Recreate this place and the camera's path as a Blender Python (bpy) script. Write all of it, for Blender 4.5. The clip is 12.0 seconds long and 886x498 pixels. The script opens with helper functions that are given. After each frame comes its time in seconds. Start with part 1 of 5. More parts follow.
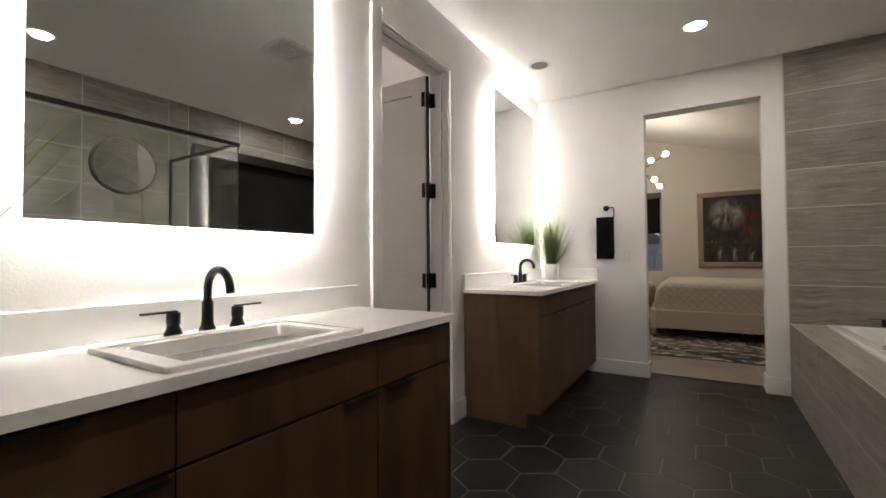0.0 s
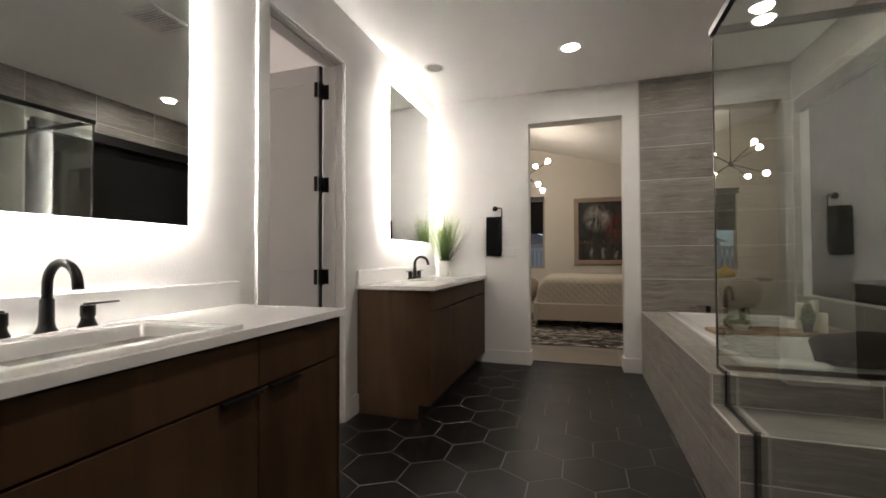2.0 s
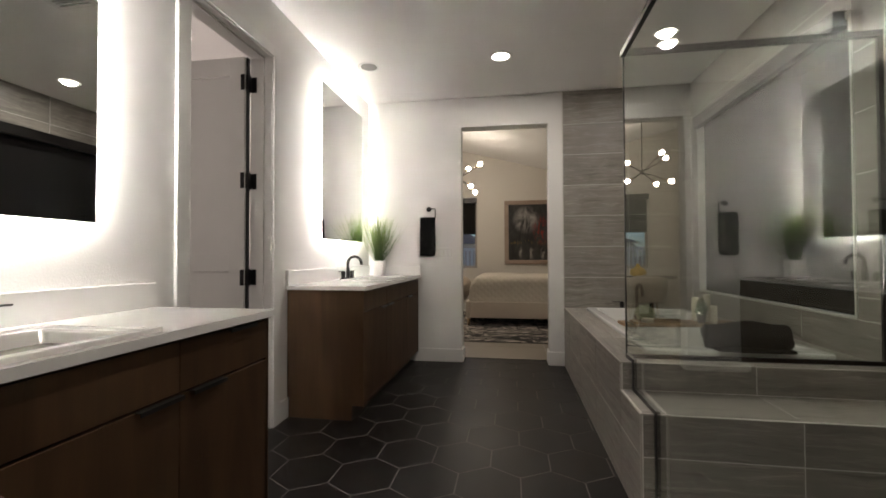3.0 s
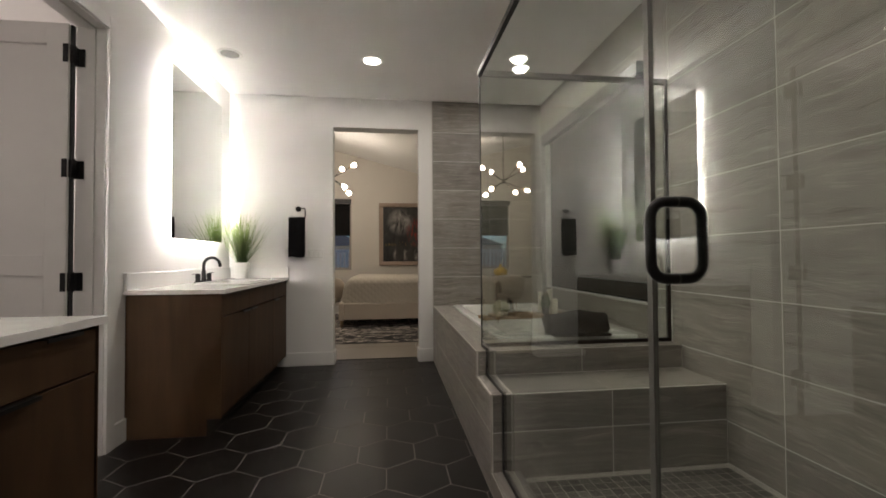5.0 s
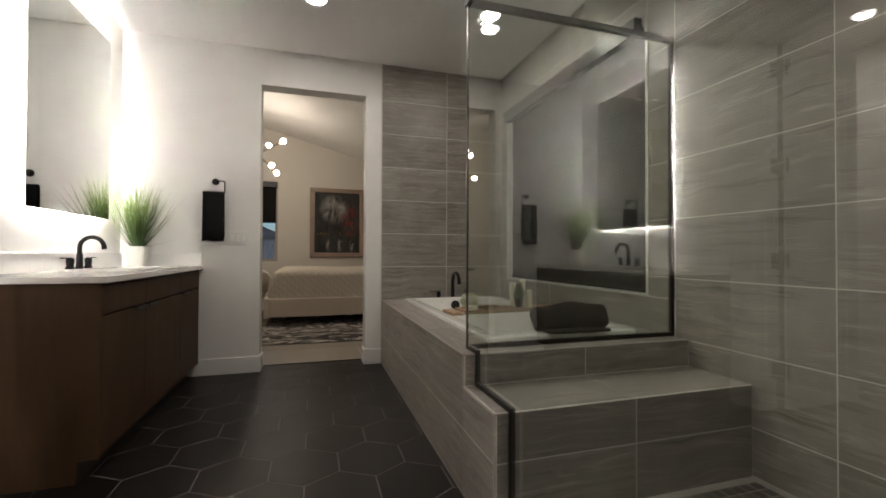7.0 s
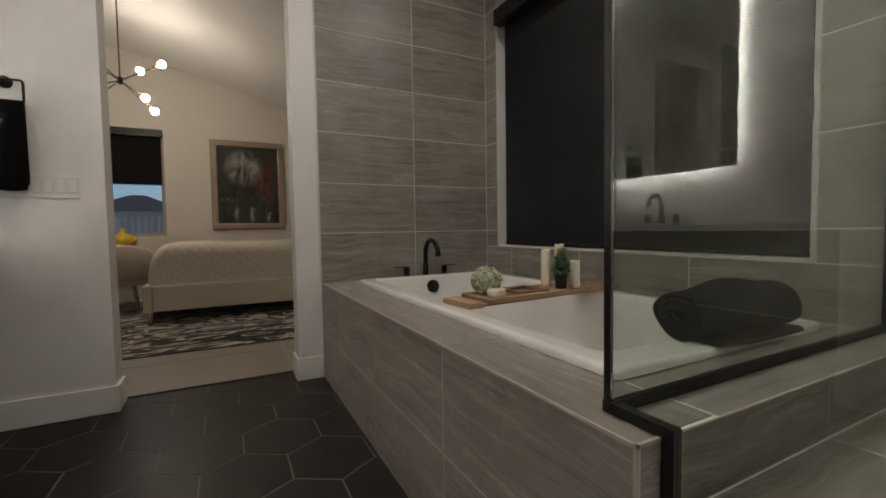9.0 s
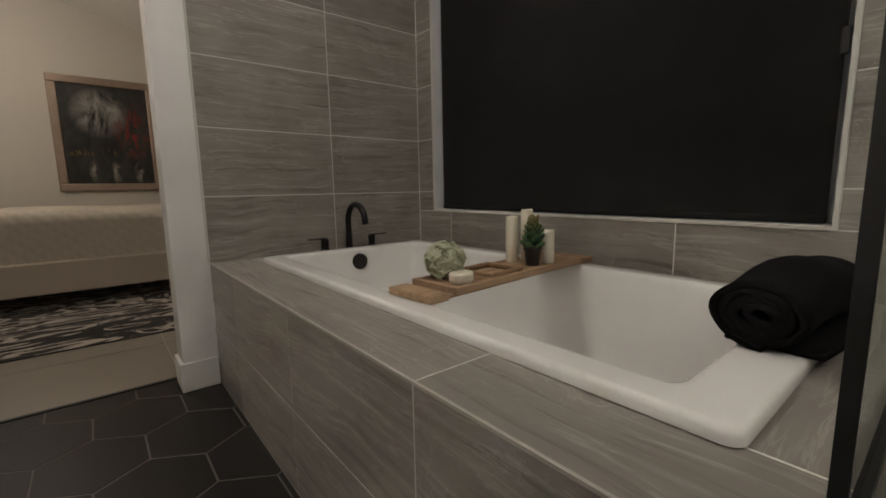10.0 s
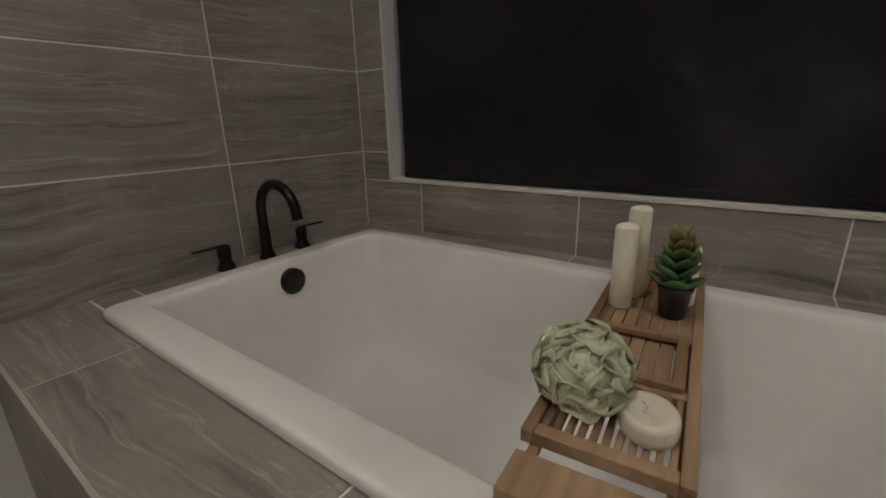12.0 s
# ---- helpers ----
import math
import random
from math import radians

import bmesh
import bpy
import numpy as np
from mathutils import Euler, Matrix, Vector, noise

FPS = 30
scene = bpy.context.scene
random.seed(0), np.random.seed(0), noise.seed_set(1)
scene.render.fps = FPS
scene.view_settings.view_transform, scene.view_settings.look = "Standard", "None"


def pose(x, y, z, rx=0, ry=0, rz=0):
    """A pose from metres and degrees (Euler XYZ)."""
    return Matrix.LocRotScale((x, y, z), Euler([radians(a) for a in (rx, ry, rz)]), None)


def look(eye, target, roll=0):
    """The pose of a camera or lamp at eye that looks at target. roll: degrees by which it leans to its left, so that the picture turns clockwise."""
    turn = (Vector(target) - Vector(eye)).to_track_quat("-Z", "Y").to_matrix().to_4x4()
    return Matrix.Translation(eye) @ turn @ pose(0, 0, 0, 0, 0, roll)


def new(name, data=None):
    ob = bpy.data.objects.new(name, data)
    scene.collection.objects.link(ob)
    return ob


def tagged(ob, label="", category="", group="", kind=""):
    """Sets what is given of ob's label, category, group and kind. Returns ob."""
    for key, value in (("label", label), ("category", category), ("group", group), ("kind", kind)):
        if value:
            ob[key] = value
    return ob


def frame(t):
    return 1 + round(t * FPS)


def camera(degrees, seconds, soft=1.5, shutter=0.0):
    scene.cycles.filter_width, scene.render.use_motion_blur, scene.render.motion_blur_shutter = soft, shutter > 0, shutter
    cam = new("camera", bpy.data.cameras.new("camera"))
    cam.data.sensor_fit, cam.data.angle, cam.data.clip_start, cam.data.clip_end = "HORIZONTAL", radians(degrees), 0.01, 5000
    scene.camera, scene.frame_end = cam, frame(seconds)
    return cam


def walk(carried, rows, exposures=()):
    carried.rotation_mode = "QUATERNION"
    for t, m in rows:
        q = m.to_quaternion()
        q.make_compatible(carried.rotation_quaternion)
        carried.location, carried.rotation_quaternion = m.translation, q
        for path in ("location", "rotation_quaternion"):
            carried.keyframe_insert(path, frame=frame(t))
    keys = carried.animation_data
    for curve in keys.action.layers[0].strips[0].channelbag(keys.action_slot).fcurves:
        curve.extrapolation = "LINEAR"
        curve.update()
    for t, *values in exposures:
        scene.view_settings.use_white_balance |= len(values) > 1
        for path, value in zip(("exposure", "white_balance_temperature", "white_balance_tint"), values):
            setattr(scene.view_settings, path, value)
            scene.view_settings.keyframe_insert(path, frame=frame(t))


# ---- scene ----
cam = camera(92.4, 12.0, soft=1.7)
PATH = [
    (0, (0.23, 0.437, 1.109), (-0.817, 2.14, 1.157), -0.4),
    (0.5, (0.243, 0.435, 1.105), (-0.71, 2.194, 1.149), -0.3),
    (1, (0.252, 0.436, 1.101), (-0.601, 2.245, 1.142), -0.3),
    (1.5, (0.259, 0.433, 1.091), (-0.483, 2.29, 1.134), -0.2),
    (2, (0.269, 0.428, 1.091), (-0.349, 2.33, 1.13), -0.2),
    (2.5, (0.285, 0.415, 1.088), (-0.198, 2.356, 1.129), -0.2),
    (3, (0.287, 0.389, 1.089), (-0.033, 2.363, 1.127), -0.2),
    (3.5, (0.302, 0.363, 1.083), (0.143, 2.356, 1.124), -0.1),
    (5.5, (0.342, 0.311, 1.076), (0.714, 2.275, 1.124), -0.3),
    (6, (0.311, 0.353, 1.072), (0.791, 2.294, 1.116), -0.0),
    (6.5, (0.251, 0.542, 1.02), (0.802, 2.464, 1.055), 0.1),
    (7, (0.198, 0.883, 0.999), (0.783, 2.795, 1.024), 0.2),
    (9, (0.28, 2.15, 0.9), (1.194, 3.926, 0.804), -0.9),
    (9.5, (0.339, 2.395, 0.899), (1.426, 4.064, 0.712), -1.0),
    (10, (0.414, 2.616, 0.903), (1.665, 4.15, 0.619), -1.0),
    (10.5, (0.503, 2.81, 0.907), (1.86, 4.231, 0.535), -1.3),
    (11, (0.581, 3.037, 0.931), (2.01, 4.362, 0.481), -1.6),
    (11.5, (0.657, 3.253, 0.938), (2.155, 4.482, 0.44), -2.1),
    (12, (0.725, 3.456, 0.998), (2.272, 4.582, 0.418), -1.5),
]
walk(cam, [(t, look(eye, target, roll)) for t, eye, target, roll in PATH],
     exposures=((0, 2.45), (7.2, 2.41), (9.0, 2.24), (10.5, 2.15), (12.0, 1.92)))

# ---- world, lamps and exposure ----
CEIL = 2.755
world = bpy.data.worlds.new("dusk_sky")
scene.world = world
world.use_nodes = True
wn = world.node_tree.nodes
sky = wn.new("ShaderNodeTexSky")
sky.sky_type = "NISHITA"
sky.sun_disc = False
sky.sun_elevation = radians(12)
sky.sun_rotation = radians(200)
wn["Background"].inputs["Strength"].default_value = 0.085
dusk = wn.new("ShaderNodeMixRGB")
dusk.blend_type = "MULTIPLY"
dusk.inputs[0].default_value = 1.0
dusk.inputs[2].default_value = (0.13, 0.17, 0.28, 1)
world.node_tree.links.new(sky.outputs[0], dusk.inputs[1])
world.node_tree.links.new(dusk.outputs[0], wn["Background"].inputs["Color"])


def lamp(name, kind, m, watts, colour, size=0.1):
    data = bpy.data.lights.new(name, kind)
    data.energy, data.color = watts, colour
    if kind == "AREA":
        data.shape, data.size = "DISK", size
    else:
        data.shadow_soft_size = size
    ob = new(name, data)
    ob.matrix_world = m
    return ob


WARM = (1.0, 0.90, 0.80)
PINK_WHITE = (1.0, 0.87, 0.83)
DOWNLIGHTS = ((0.205, 3.92, 1.65, WARM), (1.437, 3.75, 1.05, WARM), (1.43, 1.50, 0.40, WARM), (0.205, 1.20, 1.65, WARM), (-2.30, 2.92, 2.6, PINK_WHITE))
for dx, dy, watts, tint in DOWNLIGHTS:
    lamp("downlight_lamp", "AREA", pose(dx, dy, CEIL - 0.02), watts, tint, 0.10)
HUB = Vector((-0.56, 7.29, 2.378))


# ---- materials ----
def material(name, colour=(0.8, 0.8, 0.8), rough=0.5, metal=0.0, **more):
    m = bpy.data.materials.new(name)
    m.use_nodes = True
    b = m.node_tree.nodes["Principled BSDF"]
    b.inputs["Base Color"].default_value = (*colour, 1)
    b.inputs["Roughness"].default_value = rough
    b.inputs["Metallic"].default_value = metal
    for key, value in more.items():
        b.inputs[key.replace("_", " ")].default_value = value
    return m


class Graph:
    """Short hand for the nodes of one material."""

    def __init__(self, m):
        self.tree = m.node_tree
        self.bsdf = m.node_tree.nodes["Principled BSDF"]

    def node(self, kind, **values):
        n = self.tree.nodes.new("ShaderNode" + kind)
        for key, value in values.items():
            if key in n.inputs:
                n.inputs[key].default_value = value
        return n

    def link(self, a, b):
        self.tree.links.new(a, b)

    def place(self, scale=(1, 1, 1), shift=True, turn=(0, 0, 0)):
        tc = self.node("TexCoord")
        mp = self.node("Mapping")
        mp.inputs["Scale"].default_value = scale
        mp.inputs["Rotation"].default_value = turn
        src = tc.outputs["Object"]
        if shift:
            info = self.node("ObjectInfo")
            mul = self.node("Math")
            mul.operation = "MULTIPLY"
            mul.inputs[1].default_value = 37.0
            self.link(info.outputs["Random"], mul.inputs[0])
            add = self.node("VectorMath")
            self.link(src, add.inputs[0])
            self.link(mul.outputs[0], add.inputs[1])
            src = add.outputs[0]
        self.link(src, mp.inputs["Vector"])
        return mp.outputs[0]

    def noise(self, vec, scale, detail=4.0, rough=0.55, distort=0.0):
        n = self.node("TexNoise", Scale=scale, Detail=detail, Roughness=rough, Distortion=distort)
        self.link(vec, n.inputs["Vector"])
        return n.outputs[0]

    def ramp(self, fac, *stops):
        r = self.node("ValToRGB")
        el = r.color_ramp.elements
        while len(el) < len(stops):
            el.new(0.5)
        for e, (p, c) in zip(el, stops):
            e.position = p
            e.color = (*c, 1) if len(c) == 3 else c
        self.link(fac, r.inputs[0])
        return r.outputs[0]

    def mix(self, fac, a, b, mode="MIX"):
        m = self.node("MixRGB")
        m.blend_type = mode
        for sock, v in ((m.inputs[0], fac), (m.inputs[1], a), (m.inputs[2], b)):
            if isinstance(v, (int, float)):
                sock.default_value = v
            elif isinstance(v, tuple):
                sock.default_value = (*v, 1)
            else:
                self.link(v, sock)
        return m.outputs[0]

    def colour(self, c):
        self.link(c, self.bsdf.inputs["Base Color"])

    def rough(self, fac, lo, hi):
        r = self.node("MapRange")
        r.inputs["To Min"].default_value, r.inputs["To Max"].default_value = lo, hi
        self.link(fac, r.inputs[0])
        self.link(r.outputs[0], self.bsdf.inputs["Roughness"])

    def bump(self, fac, strength=0.3, distance=0.002):
        b = self.node("Bump", Strength=strength, Distance=distance)
        self.link(fac, b.inputs["Height"])
        self.link(b.outputs[0], self.bsdf.inputs["Normal"])


def mat_paint(name, colour, peel=0.09, scale=130):
    m = material(name, colour, 0.6)
    g = Graph(m)
    v = g.place(shift=False)
    big = g.noise(v, 1.3, 3)
    g.colour(g.mix(big, tuple(c * 0.96 for c in colour), tuple(min(1, c * 1.03) for c in colour)))
    fine = g.noise(v, scale, 3, 0.5)
    g.bump(g.ramp(fine, (0.42, (0, 0, 0)), (0.62, (1, 1, 1))), peel, 0.003)
    return m


def mat_tile(name, dark, mid, light, along=2.0, across=32.0):
    """Grey porcelain with long drifting streaks along the tile's own x."""
    m = material(name, mid, 0.36)
    g = Graph(m)
    v = g.place((1, 1, 1))
    warp = g.noise(v, 2.2, 2)
    wv = g.node("VectorMath")
    wv.operation = "MULTIPLY_ADD"
    comb = g.node("CombineXYZ")
    g.link(warp, comb.inputs[1])
    g.link(comb.outputs[0], wv.inputs[0])
    wv.inputs[1].default_value = (0, 0.10, 0)
    g.link(v, wv.inputs[2])
    mp = g.node("Mapping")
    mp.inputs["Scale"].default_value = (along, across, across)
    mp.inputs["Rotation"].default_value = (0, 0, radians(13))
    g.link(wv.outputs[0], mp.inputs["Vector"])
    streak = g.noise(mp.outputs[0], 1.0, 10, 0.70, 0.25)
    col = g.ramp(streak, (0.34, dark), (0.47, mid), (0.56, mid), (0.69, light))
    cloud = g.noise(v, 5.0, 4)
    col = g.mix(g.ramp(cloud, (0.35, (0, 0, 0)), (0.75, (0.45, 0.45, 0.45))), col, light)
    vein = g.noise(mp.outputs[0], 0.5, 6, 0.6, 0.35)
    line = g.ramp(vein, (0.485, (0, 0, 0)), (0.5, (0.34, 0.34, 0.34)), (0.515, (0, 0, 0)))
    col = g.mix(line, col, tuple(min(1, c * 1.5) for c in light))
    crackle = g.noise(v, 9.0, 8, 0.62, 1.4)
    patch = g.ramp(g.noise(v, 3.1, 2), (0.52, (0, 0, 0)), (0.66, (1, 1, 1)))
    squiggle = g.ramp(crackle, (0.488, (0, 0, 0)), (0.5, (0.42, 0.42, 0.42)), (0.512, (0, 0, 0)))
    col = g.mix(g.mix(1.0, squiggle, patch, "MULTIPLY"), col, tuple(min(1, c * 1.5) for c in light))
    info = g.node("ObjectInfo")
    tint = g.ramp(info.outputs["Random"], (0, (0.80, 0.80, 0.81)), (1, (1.0, 1.0, 1.0)))
    g.colour(g.mix(1.0, col, tint, "MULTIPLY"))
    g.rough(cloud, 0.34, 0.50)
    g.bump(streak, 0.10, 0.002)
    return m


def mat_speck(name, colour, rough, spread=0.15, scale=30, bump=0.1, shift=True, **more):
    m = material(name, colour, rough, **more)
    g = Graph(m)
    v = g.place(shift=shift)
    a = g.noise(v, scale, 5)
    b = g.noise(v, scale * 0.12, 3)
    f = g.mix(0.5, a, b)
    g.colour(g.mix(f, tuple(c * (1 - spread) for c in colour), tuple(min(1, c * (1 + spread)) for c in colour)))
    g.rough(b, max(0.02, rough - 0.08), min(1, rough + 0.08))
    if bump:
        g.bump(a, bump, 0.002)
    return m


def mat_wood(name, dark, light, axis=2, rough=0.45, fine=60.0, bump=0.12, blotch=0.45):
    m = material(name, light, rough)
    g = Graph(m)
    s = [fine] * 3
    s[axis] = fine * 0.035
    v = g.place(tuple(s))
    grain = g.noise(v, 1.0, 6, 0.6, 0.4)
    s2 = [6.0] * 3
    s2[axis] = 0.9
    broad = g.noise(g.place(tuple(s2)), 1.0, 3, 0.5, 0.8)
    g.colour(g.ramp(g.mix(blotch, grain, broad), (0.32, dark), (0.66, light)))
    g.rough(grain, rough - 0.06, rough + 0.1)
    g.bump(grain, bump, 0.001)
    return m


def mat_glow(name, colour, strength):
    m = material(name, colour, 0.5)
    b = m.node_tree.nodes["Principled BSDF"]
    b.inputs["Emission Color"].default_value = (*colour, 1)
    b.inputs["Emission Strength"].default_value = strength
    return m


PAINT = mat_paint("white_wall_paint", (0.79, 0.775, 0.755))
CEILING = mat_paint("white_ceiling_paint", (0.90, 0.885, 0.865), 0.2, 60)
TRIM = mat_speck("white_trim_paint", (0.80, 0.79, 0.77), 0.35, 0.02, 20, 0.02)
GREIGE = mat_paint("bedroom_wall_paint", (0.70, 0.66, 0.60), 0.2)
TILE = mat_tile("grey_streaked_porcelain", (0.130, 0.115, 0.100), (0.248, 0.227, 0.202), (0.41, 0.383, 0.346))
GROUT = mat_speck("pale_grout", (0.68, 0.66, 0.62), 0.85, 0.1, 60, 0.2)
TILE_EDGE = mat_speck("grey_tile_edge", (0.43, 0.40, 0.365), 0.42, 0.08, 20, 0.0)
PAN_GROUT = mat_speck("grey_mosaic_grout", (0.42, 0.395, 0.36), 0.85, 0.15, 60, 0.2)
METAL_EDGE = mat_speck("satin_tile_edge", (0.62, 0.60, 0.56), 0.4, 0.05, 20, 0.0)
HEX = mat_speck("black_hexagon_porcelain", (0.0088, 0.0070, 0.0058), 0.40, 0.4, 14, 0.12, Specular_IOR_Level=0.28)
HEX_GROUT = mat_speck("grey_floor_grout", (0.155, 0.143, 0.13), 0.85, 0.2, 50, 0.2)
MOSAIC = mat_tile("grey_mosaic", (0.12, 0.108, 0.096), (0.19, 0.175, 0.158), (0.27, 0.25, 0.225))
WALNUT = mat_wood("brown_stained_veneer", (0.046, 0.0255, 0.0130), (0.086, 0.047, 0.0235), 2, 0.5, 85.0, 0.06, 0.78)
WALNUT.node_tree.nodes["Principled BSDF"].inputs["Specular IOR Level"].default_value = 0.16
WALNUT_DARK = mat_wood("dark_cabinet_core", (0.020, 0.012, 0.008), (0.034, 0.020, 0.013), 2)
QUARTZ = mat_speck("white_quartz", (0.82, 0.81, 0.79), 0.12, 0.02, 90, 0.0)
CERAMIC = material("white_glazed_ceramic", (0.82, 0.81, 0.79), 0.10)
ACRYLIC = material("white_tub_acrylic", (0.78, 0.77, 0.75), 0.07)
BLACK = mat_speck("matte_black_metal", (0.012, 0.011, 0.011), 0.34, 0.2, 40, 0.03, Metallic=0.4)
BLACK_PLASTIC = mat_speck("black_plastic", (0.014, 0.013, 0.013), 0.45, 0.2, 40, 0.05)
MIRROR = material("silvered_mirror", (0.86, 0.88, 0.87), 0.0, 1.0)
CLEAR = material("clear_glass", (0.885, 0.93, 0.895), 0.0, 0.0, Transmission_Weight=1.0, IOR=1.6)
SMOKE = material("dark_glass_joint", (0.016, 0.017, 0.016), 0.3)
SEAL = material("grey_vinyl_seal", (0.19, 0.185, 0.17), 0.35)
LED = mat_glow("led_strip", (1.0, 0.955, 0.905), 70.0)
LENS = mat_glow("downlight_lens", (1.0, 0.92, 0.82), 2.25)
BULB = mat_glow("lit_bulb", (1.0, 0.865, 0.71), 15.0)
SHADE = mat_speck("black_roller_fabric", (0.0060, 0.0053, 0.0048), 0.9, 0.25, 220, 0.3, Specular_IOR_Level=0.32)
TERRY = mat_speck("black_terry", (0.0042, 0.004, 0.0042), 0.95, 0.4, 260, 0.9, Specular_IOR_Level=0.15)
BED_FLOOR = mat_speck("beige_floor_tile", (0.27, 0.24, 0.20), 0.4, 0.18, 4, 0.05)
LINEN = mat_speck("cream_quilt", (0.61, 0.56, 0.48), 0.9, 0.06, 90, 0.3)
UPHOLSTERY = mat_speck("cream_upholstery", (0.58, 0.51, 0.43), 0.75, 0.06, 120, 0.15)


# ---- shape helpers ----
def link_bm(name, bm, mat, parent=None, label="", smooth=False):
    bmesh.ops.recalc_face_normals(bm, faces=bm.faces[:])
    me = bpy.data.meshes.new(name)
    bm.to_mesh(me)
    bm.free()
    me.materials.append(mat)
    if smooth:
        me.shade_smooth()
    ob = new(name, me)
    if parent is not None:
        ob.parent = parent
    if label:
        ob["label"] = label
    return ob


def part(name, bm, mat, parent, label="", smooth=False):
    return link_bm(name, bm, mat, parent, label, smooth)


def thing(name, label, category, at=(0, 0, 0), group="", turn=0.0):
    ob = new(name)
    ob.matrix_world = pose(*at, 0, 0, turn)
    return tagged(ob, label, category, group)


def structure(ob, label, category="structure"):
    return tagged(ob, label, category, kind="structure")


def box(*spans, r=0.0, seg=2, bm=None):
    """A block from (x0, x1, y0, y1, z0, z1), its edges rounded by r."""
    out = bm or bmesh.new()
    for x0, x1, y0, y1, z0, z1 in spans:
        tmp = bmesh.new()
        bmesh.ops.create_cube(tmp, size=1)
        bmesh.ops.scale(tmp, vec=(x1 - x0, y1 - y0, z1 - z0), verts=tmp.verts[:])
        bmesh.ops.translate(tmp, vec=((x0 + x1) / 2, (y0 + y1) / 2, (z0 + z1) / 2), verts=tmp.verts[:])
        if r:
            bmesh.ops.bevel(tmp, geom=tmp.edges[:], offset=r, segments=seg, profile=0.5, affect="EDGES")
        add_bm(out, tmp)
    return out


def add_bm(out, tmp, m=None):
    if m is not None:
        bmesh.ops.transform(tmp, matrix=m, verts=tmp.verts[:])
    made = [out.verts.new(v.co) for v in tmp.verts]
    for i, v in enumerate(tmp.verts):
        v.index = i
    for fc in tmp.faces:
        nf = out.faces.new([made[v.index] for v in fc.verts])
        nf.smooth = fc.smooth
    tmp.free()
    return out


def lathe(profile, seg=28, bm=None, m=None):
    """Turns (radius, z) pairs about z."""
    t = bmesh.new()
    rings = []
    for r, z in profile:
        if r < 1e-5:
            rings.append([t.verts.new((0, 0, z))])
        else:
            rings.append([t.verts.new((r * math.cos(2 * math.pi * i / seg), r * math.sin(2 * math.pi * i / seg), z)) for i in range(seg)])
    for a, b in zip(rings, rings[1:]):
        for i in range(seg):
            j = (i + 1) % seg
            if len(a) == 1 and len(b) == 1:
                continue
            if len(a) == 1:
                fc = t.faces.new((a[0], b[i], b[j]))
            elif len(b) == 1:
                fc = t.faces.new((a[i], b[0], a[j]))
            else:
                fc = t.faces.new((a[i], b[i], b[j], a[j]))
            fc.smooth = True
    return add_bm(bm or bmesh.new(), t, m)


def sweep(points, radius, seg=12, closed=False, bm=None, flat=1.0):
    """A tube along points; radius a number or one for each point."""
    t = bmesh.new()
    pts = [Vector(p) for p in points]
    n = len(pts)
    radii = radius if isinstance(radius, (list, tuple)) else [radius] * n
    up = None
    rings = []
    for i, p in enumerate(pts):
        a = pts[(i - 1) % n] if (closed or i > 0) else p
        b = pts[(i + 1) % n] if (closed or i < n - 1) else p
        d = (b - a).normalized()
        if up is None:
            up = d.orthogonal().normalized()
        up = (up - d * up.dot(d)).normalized()
        side = d.cross(up)
        rings.append([t.verts.new(p + radii[i] * (up * math.cos(2 * math.pi * k / seg) * flat + side * math.sin(2 * math.pi * k / seg))) for k in range(seg)])
    pairs = list(zip(rings, rings[1:])) + ([(rings[-1], rings[0])] if closed else [])
    for a, b in pairs:
        for k in range(seg):
            fc = t.faces.new((a[k], a[(k + 1) % seg], b[(k + 1) % seg], b[k]))
            fc.smooth = True
    if not closed:
        t.faces.new(rings[0][::-1])
        t.faces.new(rings[-1])
    return add_bm(bm or bmesh.new(), t)


def arc(c, r, a0, a1, n, u, v):
    c, u, v = Vector(c), Vector(u), Vector(v)
    return [c + r * (u * math.cos(radians(a0 + (a1 - a0) * i / n)) + v * math.sin(radians(a0 + (a1 - a0) * i / n))) for i in range(n + 1)]


def rounded(x0, x1, y0, y1, r, n=5):
    """The outline of a rounded rectangle, counter-clockwise."""
    out = []
    for cx, cy, a in ((x1 - r, y1 - r, 0), (x0 + r, y1 - r, 90), (x0 + r, y0 + r, 180), (x1 - r, y0 + r, 270)):
        out += [(cx + r * math.cos(radians(a + 90 * i / n)), cy + r * math.sin(radians(a + 90 * i / n))) for i in range(n + 1)]
    return out


def loft(loops, cap_first=False, cap_last=False, smooth=True, bm=None):
    """Joins equal outlines (lists of 3D points) one after another."""
    out = bm or bmesh.new()
    rows = [[out.verts.new(p) for p in lp] for lp in loops]
    n = len(rows[0])
    for a, b in zip(rows, rows[1:]):
        for i in range(n):
            fc = out.faces.new((a[i], a[(i + 1) % n], b[(i + 1) % n], b[i]))
            fc.smooth = smooth
    if cap_first:
        out.faces.new(rows[0][::-1])
    if cap_last:
        out.faces.new(rows[-1])
    return out


def prism(outline, axis, lo, hi, bm=None):
    """Pushes a flat outline (pairs in the two other axes) along an axis."""
    def put(p, h):
        q = list(p)
        q.insert(axis, h)
        return q
    return loft([[put(p, lo) for p in outline], [put(p, hi) for p in outline]], True, True, False, bm)


# ---- the large structure ----
WX = -1.24        # face of the vanity wall
YB = 4.79         # face of the wall to the bedroom
XW = 2.0          # tiled window wall
XF = 0.80         # front of the tub deck
YT = 4.782        # tile face on the bedroom wall
Y0, XS = -1.3, 0.95

